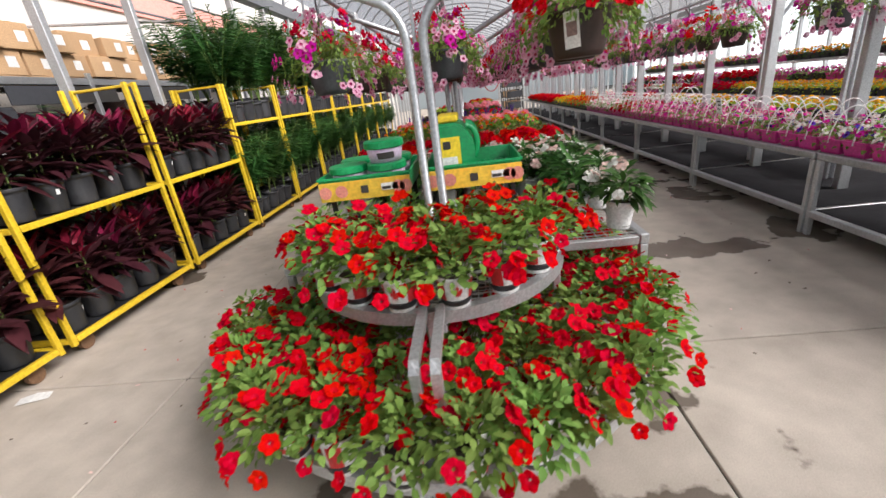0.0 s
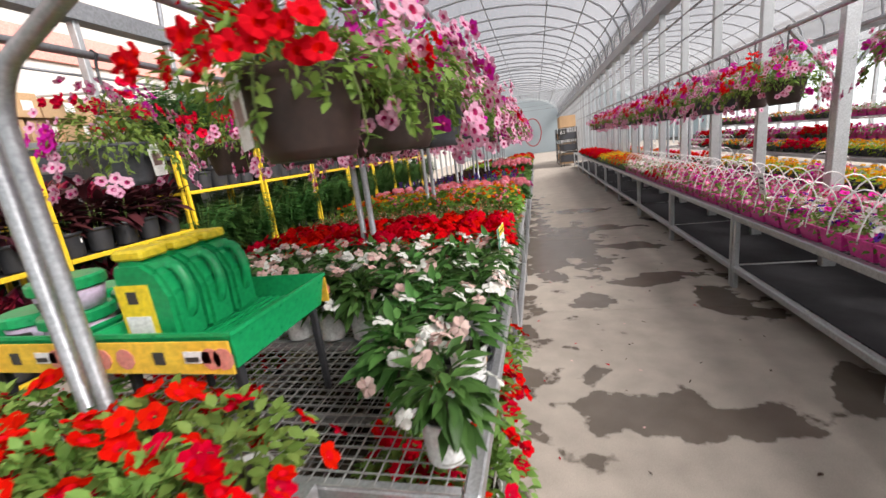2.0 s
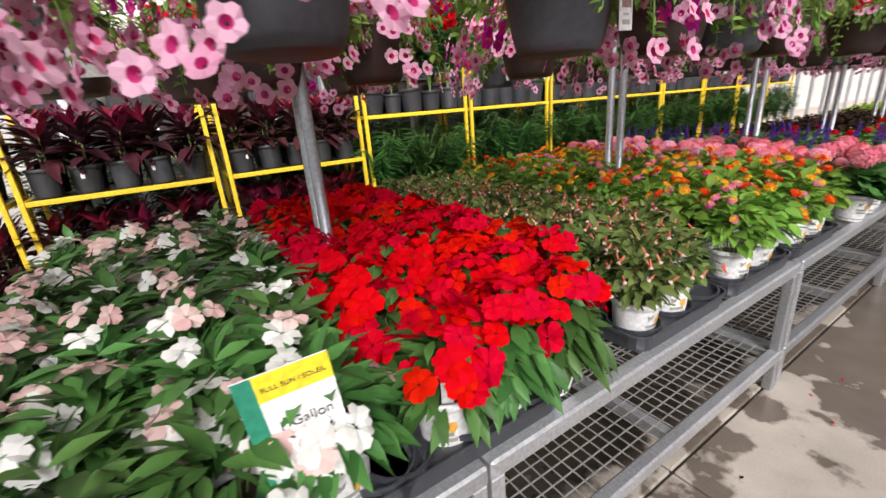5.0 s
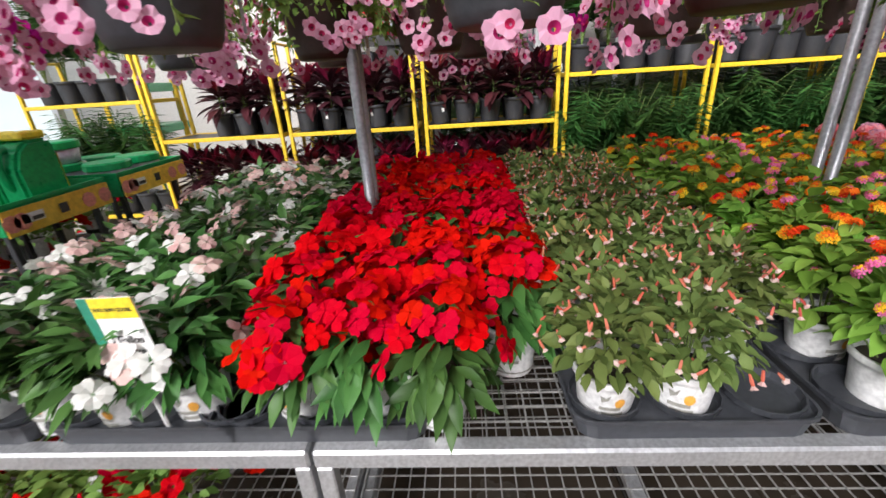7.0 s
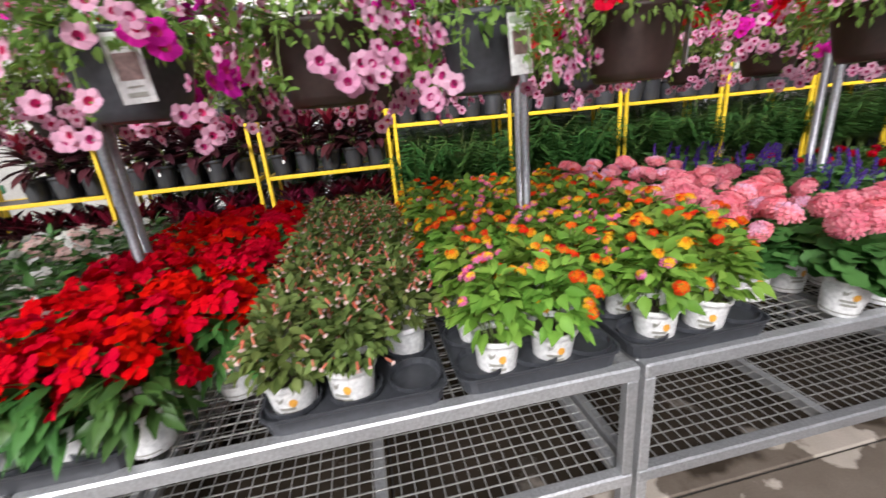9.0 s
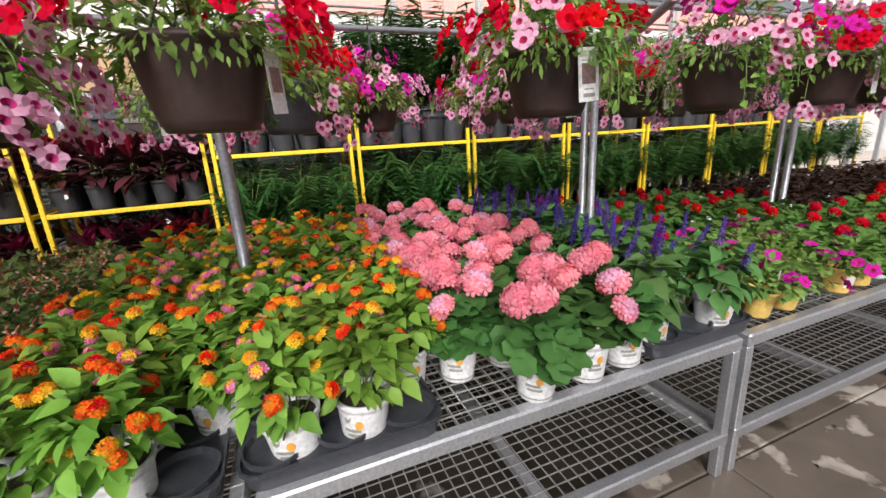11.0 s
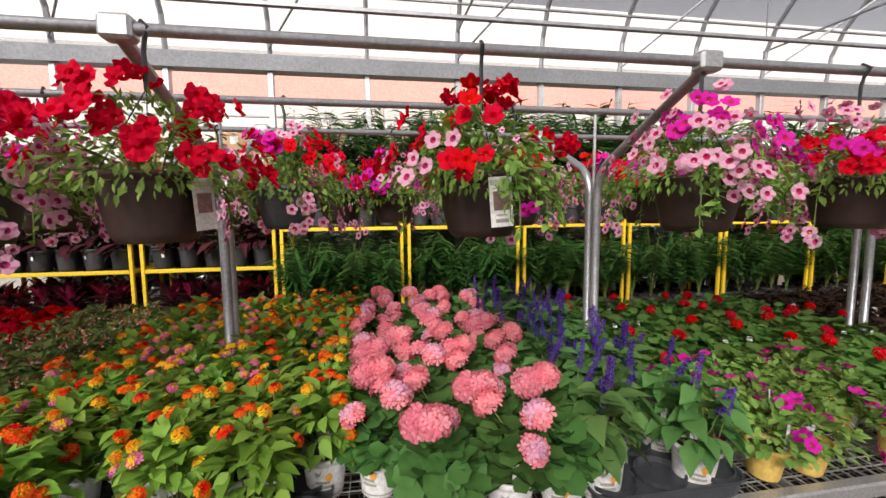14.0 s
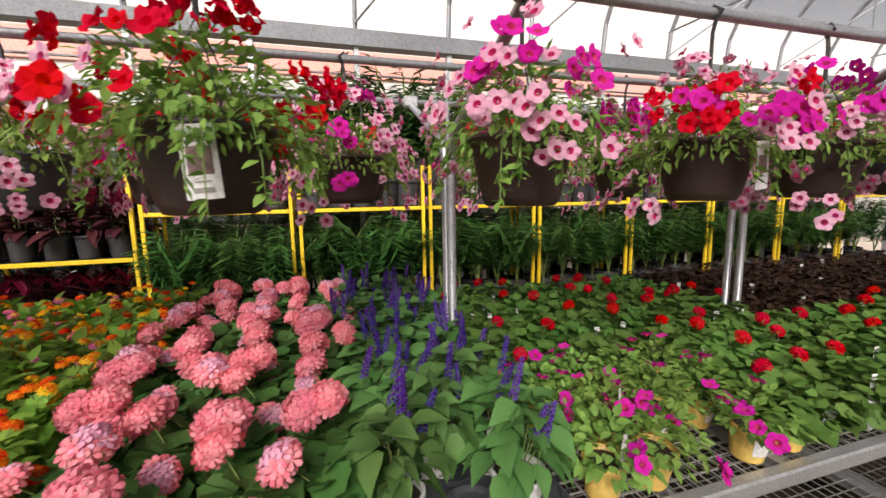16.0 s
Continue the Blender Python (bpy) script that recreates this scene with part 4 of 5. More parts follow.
def tray(x, y, z):
    t = thing("plant_tray", "black plastic carrying tray with round pockets", "tray", pose(x, y, z), "plant trays")
    part("tray_body", TRAY23, None, t)
    for i in (-0.5, 0.5):
        for j in (-1, 0, 1):
            part("pocket", POCKET, None, t, at=pose(i * 0.19, j * 0.19, 0))


def fill(kinds, ys, rows=10, x0=-0.115, front=3, skip=(), seed=1, trays=True, z=BZ, lift=0.0, dx=0.197, jit=0.012):
    """Rows of plants across the bench, front edge first."""
    rng = random.Random(seed)
    for r in range(rows):
        for i, y in enumerate(ys):
            if (r, i) in skip:
                continue
            kind = kinds(r, i, rng) if callable(kinds) else kinds
            x = x0 - dx * r
            plant(kind, x + rng.uniform(-jit, jit), y + rng.uniform(-jit, jit), z + 0.016 + lift * r, rng, r < front)


# ---- the bench walked along ----
yr = lambda a, n, s=0.195: [a + s * i for i in range(n)]
# blush impatiens; the middle of the first metre is taken by the feed display
skip = [(r, i) for r in range(2, 10) for i in range(0, 4)] + [(0, 1), (1, 0), (0, 3)]
fill("impatiens_blush", yr(-1.70, 8, 0.2), skip=skip, seed=11, front=2)
fill("impatiens_red", yr(-0.04, 4, 0.185), front=2, seed=12, skip=((0, 3),))
fill("fuchsia", yr(0.73, 3, 0.19), seed=13, skip=((0, 2),), front=1)
fill(lambda r, i, q: "lantana_pink" if (r in (2, 3, 4, 5) and i < 4 and q.random() < 0.75) or q.random() < 0.12 else "lantana", yr(1.38, 6, 0.2), seed=14, skip=((0, 2), (0, 5)), front=2)
fill("geranium_pink", yr(2.56, 4, 0.2), x0=-0.085, seed=15, front=4, skip=((0, 0),))
fill("salvia", yr(3.31, 3, 0.175), seed=16, front=3, skip=((0, 1),))
fill(lambda r, i, q: "petunia_magenta" if r < 3 and i < 4 else "geranium_red", yr(3.95, 9, 0.2), seed=17, front=2, skip=((0, 2),))
fill(lambda r, i, q: "geranium_red" if r < 4 else "coleus", yr(5.75, 9, 0.2), seed=18, front=0)
fill(lambda r, i, q: "geranium_pink" if r < 4 else "coleus", yr(7.6, 8, 0.23), seed=19, front=0, rows=8, dx=0.24)
fill(lambda r, i, q: "lime" if r > 2 else "lantana", yr(9.5, 9, 0.22), seed=20, front=0, rows=8, dx=0.24)
fill(lambda r, i, q: "impatiens_red" if r < 3 else "geranium_red", yr(11.6, 12, 0.24), seed=21, front=0, rows=8, dx=0.24)
for y in (0.02, 0.92, 1.52, 2.12, 3.53):
    for r in range(5):
        tray(-0.212 - 0.394 * r, y, BZ + 0.008)
for y in (-1.0, -0.41):
    for r in range(5):
        if y > -0.6 or r < 1:
            tray(-0.212 - 0.394 * r, y, BZ + 0.008)

# petunias on the round end and on the lower shelf
rng = random.Random(31)
for r, n in ((0.10, 1), (0.32, 5), (0.58, 8)):
    for i in range(n):
        a = radians(180 + 180 * (i + 0.5) / n) if n > 1 else radians(190)
        q = plant("petunia_red", XC + r * math.cos(a), -1.87 + r * math.sin(a), BZ + 0.025, rng, r > 0.5)
        q.rotation_euler[2] = a + rng.uniform(-0.3, 0.3)
for r, n in ((0.5, 6), (0.78, 10), (1.03, 14)):
    for i in range(n):
        a = radians(180 + 180 * (i + 0.5) / n)
        q = plant("petunia_red", XC + r * math.cos(a), -1.87 + r * math.sin(a), ZL + 0.06, rng, r > 0.9, 12)
        q.rotation_euler[2] = a + rng.uniform(-0.6, 0.6)
for y in yr(-1.72, 6, 0.24):
    for x in (-0.13, -0.36, -1.68, -1.9):
        q = plant("petunia_red", x + rng.uniform(-0.03, 0.03), y, ZL + 0.012, rng, x > -0.2, 10)

# ---- feed display standing among the impatiens ----
def feed_tray(x0, x1, y0, y1, z):
    t = thing("display_tray", "green plastic display tray with printed yellow sides", "display tray", pose((x0 + x1) / 2, (y0 + y1) / 2, 0), "feed display")
    w, d = (x1 - x0) / 2, (y1 - y0) / 2
    g = Geo()
    V, F = [], []
    ring = ((-w * 0.93, -d * 0.93), (w * 0.93, -d * 0.93), (w * 0.93, d * 0.93), (-w * 0.93, d * 0.93))
    for s, zz in ((0.97, z), (1.06, z + 0.11), (1.08, z + 0.11), (1.08, z + 0.122), (1.045, z + 0.122), (0.98, z + 0.04)):
        V += [(x * s, y * s, zz) for x, y in ring]
    for j in range(5):
        F += [(j * 4 + k, j * 4 + (k + 1) % 4, j * 4 + 4 + (k + 1) % 4, j * 4 + 4 + k) for k in range(4)]
    F += [(20, 21, 22, 23), (3, 2, 1, 0)]
    part("body", g.add((np.array(V, float), F)), GREENP, t)
    rib = Geo()
    for i in range(14):
        x = -w * 0.85 + 1.7 * w * i / 13
        rib.add(boxt(x - 0.006, x + 0.006, -d * 0.85, d * 0.85, z + 0.04, z + 0.05))
    part("floor_ribs", rib, GREENP, t)
    for s in (-1, 1):
        y = s * (d * 1.012 + 0.004)
        b = part("side_card", Geo().add(bevbox(-w * 0.98, w * 0.98, y - 0.003, y + 0.003, z + 0.0, z + 0.10, 0.001)), BAND, t, "yellow printed card strip")
        e = s * 0.0045
        for x0, x1, z0, z1, k, mt in ((-0.02, 0.02, 0.03, 0.07, 1, INK), (0.09, 0.18, 0.035, 0.072, 1, PAPER), (0.095, 0.14, 0.04, 0.055, 1.4, INK)):
            part("printed_patch", Geo().add(bevbox(x0, x1, y + e * k - 0.001, y + e * k + 0.001, z + z0, z + z1, 0.0005)), mt, b)
        for x in (-w * 0.85, -w * 0.5, w * 0.72, w * 0.88):
            part("printed_flower", Geo().add(tubet([(x, y + e - 0.001, z + 0.048), (x, y + e + 0.001, z + 0.048)], 0.034, 9)), FLORAL, b)
    for x in (-w * 0.8, w * 0.8):
        for y in (-d * 0.8, d * 0.8):
            part("leg", Geo().add(bevbox(x - 0.012, x + 0.012, y - 0.012, y + 0.012, BZ + 0.008, z, 0.002)), BLACK, t, "black leg")
    return t


TZ = 1.045
feed_tray(-1.145, -0.645, -1.83, -1.30, TZ)
feed_tray(-1.72, -1.22, -1.83, -1.30, TZ)


def jug(x, y, z, turn):
    """A green feed jug: slab-sided body with a cut-away handle and a yellow cap."""
    t = thing("feed_jug", "green plastic feed jug with yellow cap", "jug", pose(x, y, z, 0, 0, turn), "feed jugs")
    bm = bmesh.new()
    prof = [(-0.10, 0), (0.10, 0), (0.105, 0.16), (0.07, 0.235), (0.02, 0.27), (-0.085, 0.27), (-0.10, 0.24)]
    lo = [bm.verts.new((px, -0.055, pz)) for px, pz in prof]
    face = bm.faces.new(lo)
    ext = bmesh.ops.extrude_face_region(bm, geom=[face])
    bmesh.ops.translate(bm, vec=(0, 0.11, 0), verts=[v for v in ext["geom"] if isinstance(v, bmesh.types.BMVert)])
    bmesh.ops.recalc_face_normals(bm, faces=bm.faces[:])
    bmesh.ops.bevel(bm, geom=bm.edges[:], offset=0.014, segments=2, affect="EDGES")
    bm.verts.index_update()
    b = part("body", Geo().add((np.array([v.co[:] for v in bm.verts]), [tuple(v.index for v in f.verts) for f in bm.faces])), GREENP, t, smooth=False)
    bm.free()
    part("cap", Geo().add(bevbox(-0.085, 0.03, -0.05, 0.05, 0.272, 0.305, 0.008)), YELP, t, "yellow cap")
    h = [(0.075 + 0.045 * math.cos(a), 0, 0.16 + 0.085 * math.sin(a)) for a in np.linspace(-1.4, 1.75, 9)]
    part("handle", Geo().add(tubet(h, 0.017, 8)), GREENP, t, smooth=True)
    lab = Geo().add(bevbox(-0.0975, 0.03, -0.0572, -0.0555, 0.02, 0.2, 0.0005), None, 0).add(bevbox(-0.085, 0.01, -0.0585, -0.0573, 0.03, 0.1, 0.0004), None, 1)
    lab.add(bevbox(-0.06, -0.02, -0.0585, -0.0573, 0.14, 0.18, 0.0004), None, 2)
    lab.add(bevbox(-0.1035, -0.1015, -0.045, 0.045, 0.02, 0.2, 0.0005), None, 0).add(bevbox(-0.105, -0.1036, -0.035, 0.035, 0.03, 0.1, 0.0004), None, 1)
    part("label", lab, [YELP, PAPER, INK], b, "yellow and white label")
    return t


j0 = jug(-0.98, -1.71, TZ + 0.052, 0)
for y in (-1.585, -1.46):
    copy_thing(j0, pose(-0.98, y, TZ + 0.052, 0, 0, 0))


def tub(x, y, z):
    t = thing("feed_tub", "lilac feed tub with green lid", "tub", pose(x, y, z), "feed tubs")
    part("body", Geo().add(lathe([(0.085, 0), (0.098, 0.075), (0.09, 0.075)], 22)), LILAC, t, "lilac printed tub", True)
    part("lid", Geo().add(lathe([(0.103, 0.072), (0.107, 0.076), (0.107, 0.105), (0.1, 0.112), (0.001, 0.112)], 22)), GREENP, t, "green lid", False)
    part("printed_motif", Geo().add(patch(-2.2, -1.2, 0.25, 0.7, 0.085, 0.098, 0, 0.075, 6)), INK, t)
    return t


t0 = tub(-1.36, -1.70, TZ + 0.052)
for x, y, z in ((-1.36, -1.70, TZ + 0.166), (-1.58, -1.68, TZ + 0.052), (-1.36, -1.45, TZ + 0.052), (-1.58, -1.45, TZ + 0.052)):
    copy_thing(t0, pose(x, y, z, 0, 0, 20))


# ---- hanging baskets ----
def text_on(parent, words, size, m, mat, name="lettering"):
    cu = bpy.data.curves.new(name, "FONT")
    cu.body, cu.size, cu.align_x, cu.extrude = words, size, "CENTER", 0.0006
    tmp = bpy.data.objects.new(name, cu)
    scene.collection.objects.link(tmp)
    dg = bpy.context.evaluated_depsgraph_get()
    me = bpy.data.meshes.new_from_object(tmp.evaluated_get(dg))
    bpy.data.objects.remove(tmp)
    me.materials.clear()
    me.materials.append(mat)
    ob = new(name, me)
    ob.parent = parent
    ob.matrix_basis = m
    return ob


def basket(seed, mix, potmat, word, tagged_pot, split, full=1.0):
    rng = random.Random(seed)
    t = thing("hanging_basket", word, "hanging basket", None, "hanging baskets")
    # the base of the pot lies 0.64 below the pipe
    r0, r1, h = 0.105, 0.15, 0.20
    prof = [(r0 - 0.006, 0), (r0, 0.003), (r0 + 0.004, 0.014)]
    for i in range(1, 8):
        k = i / 8
        r = r0 + (r1 - r0) * k ** 0.8
        prof += [(r, h * k - 0.006), (r + 0.001, h * k)]
    prof += [(r1 + 0.008, h * 0.93), (r1 + 0.009, h), (r1 - 0.004, h), (r1 - 0.006, h * 0.85), (0.001, h * 0.85)]
    part("pot", Geo().add(lathe(prof, 26)), potmat, t, smooth=True)
    hook = Geo().add(tubet([(0, 0, 0.44), (0, 0, 0.55), (0.008, 0, 0.585), (0.026, 0, 0.612), (0.0, 0, 0.632), (-0.022, 0, 0.605)], 0.007, 6))
    part("hook", hook, BLACK, t, "black plastic hook")
    wires = Geo()
    for k in range(3):
        a = radians(120 * k + 30)
        wires.add(tubet([(r1 * math.cos(a), r1 * math.sin(a), h - 0.01), (0, 0, 0.445)], 0.0022, 4))
    part("wire_hanger", wires, BLACK, t)
    f = Geo()
    stems(f, rng, 26, 0.30, 0.16, h)
    canopy(rng, int(760 * full), LEAF["petunia" if split else "small"], 0.30, 0.23, h - 0.02, 65, -40, 40, 0.5, (0.4, 0.95), f)
    canopy(rng, int(820 * full), LEAF["fine"], 0.33, 0.27, h - 0.04, 65, -45, 45, 0.45, (0.6, 1.15), f)
    for k in range(11):
        a = rng.uniform(0, 6.28)
        L = rng.uniform(0.05, 0.2)
        pts = [(0.13 * math.cos(a), 0.13 * math.sin(a), h), (0.22 * math.cos(a), 0.22 * math.sin(a), h + 0.01), (0.26 * math.cos(a), 0.26 * math.sin(a), h - L * 0.5), (0.265 * math.cos(a), 0.265 * math.sin(a), h - L)]
        f.add(tubet(pts, 0.002, 4, False), None, 1)
        for q in range(14):
            s = rng.random() ** 0.7
            p = Vector(pts[1]).lerp(Vector(pts[3]), s)
            f.add(LEAF["fine"] if q % 2 else LEAF["petunia"], rot(math.degrees(a) + rng.uniform(-90, 90), rng.uniform(-60, 20), rng.uniform(-40, 40), rng.uniform(0.6, 1.0), p))
    part("foliage", f, [L_BSK, STEM], t, smooth=True)
    picks = []
    # blooms sit together in loose groups of one colour
    for key, groups, each, rad, hang in mix:
        for gi in range(groups):
            a, q, c = dome_point(rng, 0.32, 0.26, h, 1.0)
            if hang > 0:
                a = rng.uniform(0, 6.28)
                c = (0.30 * math.cos(a), 0.30 * math.sin(a), h - rng.uniform(-0.08, hang))
                q = 1.0
            for e in range(each):
                p = (c[0] + rng.uniform(-rad, rad), c[1] + rng.uniform(-rad, rad), c[2] + rng.uniform(-rad, rad) * 0.7 + 0.02)
                nrm = (math.cos(a) * (0.4 + q) + rng.uniform(-.4, .4), math.sin(a) * (0.4 + q) + rng.uniform(-.4, .4), 0.75 - 0.45 * q + rng.uniform(-.2, .3))
                picks.append((key, facing(p, nrm, rng.uniform(0.8, 1.15), rng.uniform(0, 6))))
    add_blooms(t, picks, split)
    if tagged_pot:
        m = pose(r1 + 0.014, 0.03, h * 0.55, 4, 0, 0)
        tg = part("price_tag", Geo().add(bevbox(-0.001, 0.001, -0.035, 0.035, -0.075, 0.075, 0.0006)), PAPER, t, "white price tag", at=m)
        part("photo", Geo().add(bevbox(0.0012, 0.002, -0.024, 0.024, -0.025, 0.032, 0.0003)), PHOTO, tg, "small printed photo")
        part("printed_band", Geo().add(bevbox(0.0012, 0.002, -0.03, 0.03, 0.05, 0.066, 0.0003)), SIGNG, tg, "pale green printed band")
        for y0, y1, z0, z1 in () if not split else ((-0.016, 0.016, -0.041, -0.037), (-0.022, 0.006, 0.039, 0.042), (-0.02, 0.02, -0.062, -0.051)):
            part("lettering", Geo().add(bevbox(0.0012, 0.002, y0, y1, z0, z1, 0.0003)), PRINT, tg)
    return t


RED = [("pet_crim", 17, 5, 0.06, 0), ("pet_pink", 5, 3, 0.06, 0.08), ("pet_crim", 3, 3, 0.06, 0.06)]
MIXED = [("pet_crim", 6, 5, 0.06, 0), ("pet_pink", 13, 5, 0.06, 0.24), ("pet_pink", 6, 5, 0.07, 0), ("pet_mag", 4, 6, 0.05, 0)]
PINKY = [("pet_pink", 11, 5, 0.07, 0), ("pet_pink", 15, 5, 0.06, 0.26), ("pet_mag", 6, 5, 0.05, 0), ("pet_mag", 3, 4, 0.05, 0.15)]
AIRY = [("pet_pink", 14, 3, 0.08, 0), ("pet_pink", 7, 4, 0.07, 0.16), ("pet_mag", 6, 5, 0.06, 0), ("pet_mag", 2, 3, 0.05, 0.1)]
W_RED = "hanging basket of red petunias in a brown pot"
W_MIX = "hanging basket of red, pink and magenta petunias"
W_PINK = "hanging basket of pale pink dark-eyed petunias"
SEEDS = {}


def hang(kind, x, y, z, turn, split=True):
    if (kind, split) not in SEEDS:
        spec = {"red": (41, RED, BROWN, W_RED, True), "mixed": (42, MIXED, DGREY, W_MIX, True), "airy": (46, AIRY, BROWN, W_PINK, False), "pink": (43, PINKY, BROWN, W_PINK, False), "pinkgrey": (45, PINKY, DGREY, W_PINK, True), "mixedbrown": (44, MIXED, BROWN, W_MIX, True)}[kind]
        SEEDS[(kind, split)] = basket(*spec, split, 1.0 if split else 0.7)
        SEEDS[(kind, split)].matrix_basis = pose(x, y, z, 0, 0, turn)
        return
    copy_thing(SEEDS[(kind, split)], pose(x, y, z, 0, 0, turn))


PZ = 2.2 - 0.608
FRONT = (("red", -1.74, -125), ("pink", -1.32, 40), ("pinkgrey", -0.78, 0), ("pinkgrey", -0.22, 120), ("pinkgrey", 0.5, 10), ("pink", 0.98, 70), ("mixed", 1.42, 15), ("red", 1.92, 60),
         ("red", 2.92, -4), ("airy", 3.74, 100), ("mixedbrown", 4.44, 10), ("pink", 5.0, 150), ("mixed", 5.6, 200), ("red", 6.2, 20))
for kind, y, turn in FRONT:
    hang(kind, -0.34 if y < -1.5 else -0.255, y, PZ, turn, y in (0.5, 2.92))
for i in range(15):
    hang(("mixed", "pink", "pinkgrey")[i % 3], -0.255, 6.75 + 0.55 * i, PZ, 77 * i, False)
for i, y in enumerate((-0.65, -0.1, 0.3, 1.15, 2.15, 3.3, 4.1, 4.75, 5.4, 6.1)):
    hang(("mixed", "pink", "mixedbrown", "pink")[i % 4], -1.015, y, PZ, 60 * i + 20, False)
for i in range(24):
    y = -1.02 + 0.62 * i + 0.13 * ((i * 7) % 3)
    if not 0.6 < y < 0.9:
        hang(("mixed", "red", "pink", "mixedbrown")[(i * 5) % 4], -1.775, y, PZ, 85 * i, False)
# baskets over the far bench
for i in range(22):
    y = 1.6 + 0.55 * i
    hang(("pink", "mixed", "pinkgrey", "red")[(i * 3) % 4], 2.3, y, PZ, 50 * i, False)
for i in range(5):
    hang(("mixed", "pink")[i % 2], 2.3 + 0.8 * (i % 2), -2.2 + 0.6 * i, PZ + 0.02, 50 * i, False)


# ---- sign on a stake ----
sg = thing("plant_sign", "white plastic plant sign with green side and yellow top", "sign", pose(-0.03, -0.345, BZ + 0.06, 0, -5, 82))
part("stake", Geo().add(tubet([(0, 0, 0), (0, 0, 0.14)], 0.005, 6)), WHITE, sg)
bd = part("board", Geo().add(bevbox(-0.075, 0.075, -0.002, 0.002, 0.12, 0.375, 0.001)), PAPER, sg)
part("coloured_border", Geo().add(bevbox(-0.075, -0.045, -0.0035, -0.0022, 0.12, 0.375, 0.0004), None, 0).add(bevbox(-0.045, 0.075, -0.0035, -0.0022, 0.325, 0.375, 0.0004), None, 1), [GSIGN, YELP], bd)
for s, z, k in (("FULL SUN / SOLEIL", 0.343, 0.0125), ("1 Gallon", 0.262, 0.027), ("Nature", 0.232, 0.026), ("Nut", 0.202, 0.026), ("$9", 0.145, 0.045)):
    text_on(bd, s, k, pose(0.014, -0.0046, z, 90, 0, 0), INK)

# ---- yellow trolleys with foliage plants ----
def trolley(m, shelves):
    t = thing("plant_trolley", "yellow steel plant trolley on rusty casters", "trolley", m, "plant trolleys")
    L, W, H = 1.46, 0.62, 1.95
    post = Geo().add(bevbox(-0.019, 0.019, -0.019, 0.019, 0.11, H, 0.004)).mesh("post", [YELLOW])
    for x in (0, -W):
        for y in (0.03, L - 0.03):
            part("post", post, None, t, at=pose(x, y, 0))
    for z in shelves:
        for x in (0, -W):
            part("shelf_rail", Geo().add(bevbox(x - 0.021, x + 0.021, 0.052, L - 0.052, z - 0.03, z + 0.012, 0.004)), YELLOW, t)
        for y in (0.03, L - 0.03):
            part("end_rail", Geo().add(bevbox(-W + 0.022, -0.022, y - 0.018, y + 0.018, z - 0.03, z + 0.01, 0.004)), YELLOW, t)
        part("shelf_panel", Geo().add(boxt(-W + 0.022, -0.022, 0.05, L - 0.05, z - 0.012, z + 0.002)), BLACK, t, "dark shelf panel")
    part("end_bar", Geo().add(tubet([(-W, 0.03, H - 0.02), (0, 0.03, H - 0.02)], 0.014, 6)), YELLOW, t)
    for x in (-0.08, -W + 0.08):
        for y in (0.18, L - 0.18):
            c = part("caster", Geo().add(tubet([(x - 0.018, y, 0.06), (x + 0.018, y, 0.06)], 0.06, 14)), RUST, t, "rusty wheel")
            part("fork", Geo().add(bevbox(x - 0.028, x + 0.028, y - 0.03, y + 0.03, 0.122, 0.15, 0.004)), YELLOW, c)
    return t


def cordyline(seed):
    rng = random.Random(seed)
    t = thing("cordyline_plant", "dark burgundy cordyline with crimson young leaves in black pot", "potted plant", None, "foliage plants")
    plain_pot(t, BLACK, 0.095, 0.115, 0.235, "black nursery pot")
    if seed % 2:
        part("plant_tag", Geo().add(patch(-0.12, 0.12, 0.55, 0.72, 0.095, 0.115, 0, 0.235, 3)), PAPER, t, "small white barcode label")
    g = Geo()
    leaf = leaft(0.31, 0.082, (0.2, 0.55, 0.95, 1.0, 0.65, 0.04), 0.2, 0.26)
    for s in range(3):
        bx, by = rng.uniform(-0.04, 0.04), rng.uniform(-0.04, 0.04)
        top = rng.uniform(0.46, 0.62)
        g.add(tubet([(bx, by, 0.2), (bx * 1.6, by * 1.6, top)], 0.008, 5), None, 1)
        for i in range(17):
            k = i / 17
            young = i > 12
            g.add(leaf, rot(i * 137.5 + rng.uniform(-15, 15), -10 + 85 * k + rng.uniform(-12, 12), rng.uniform(-15, 15), rng.uniform(0.75, 1.1) * (0.85 if young else 1), (bx * 1.5, by * 1.5, 0.30 + (top - 0.30) * k)), 2 if young and s < 2 else 0)
    part("foliage", g, [L_COR, STEM, L_CORR], t, smooth=True)
    return t


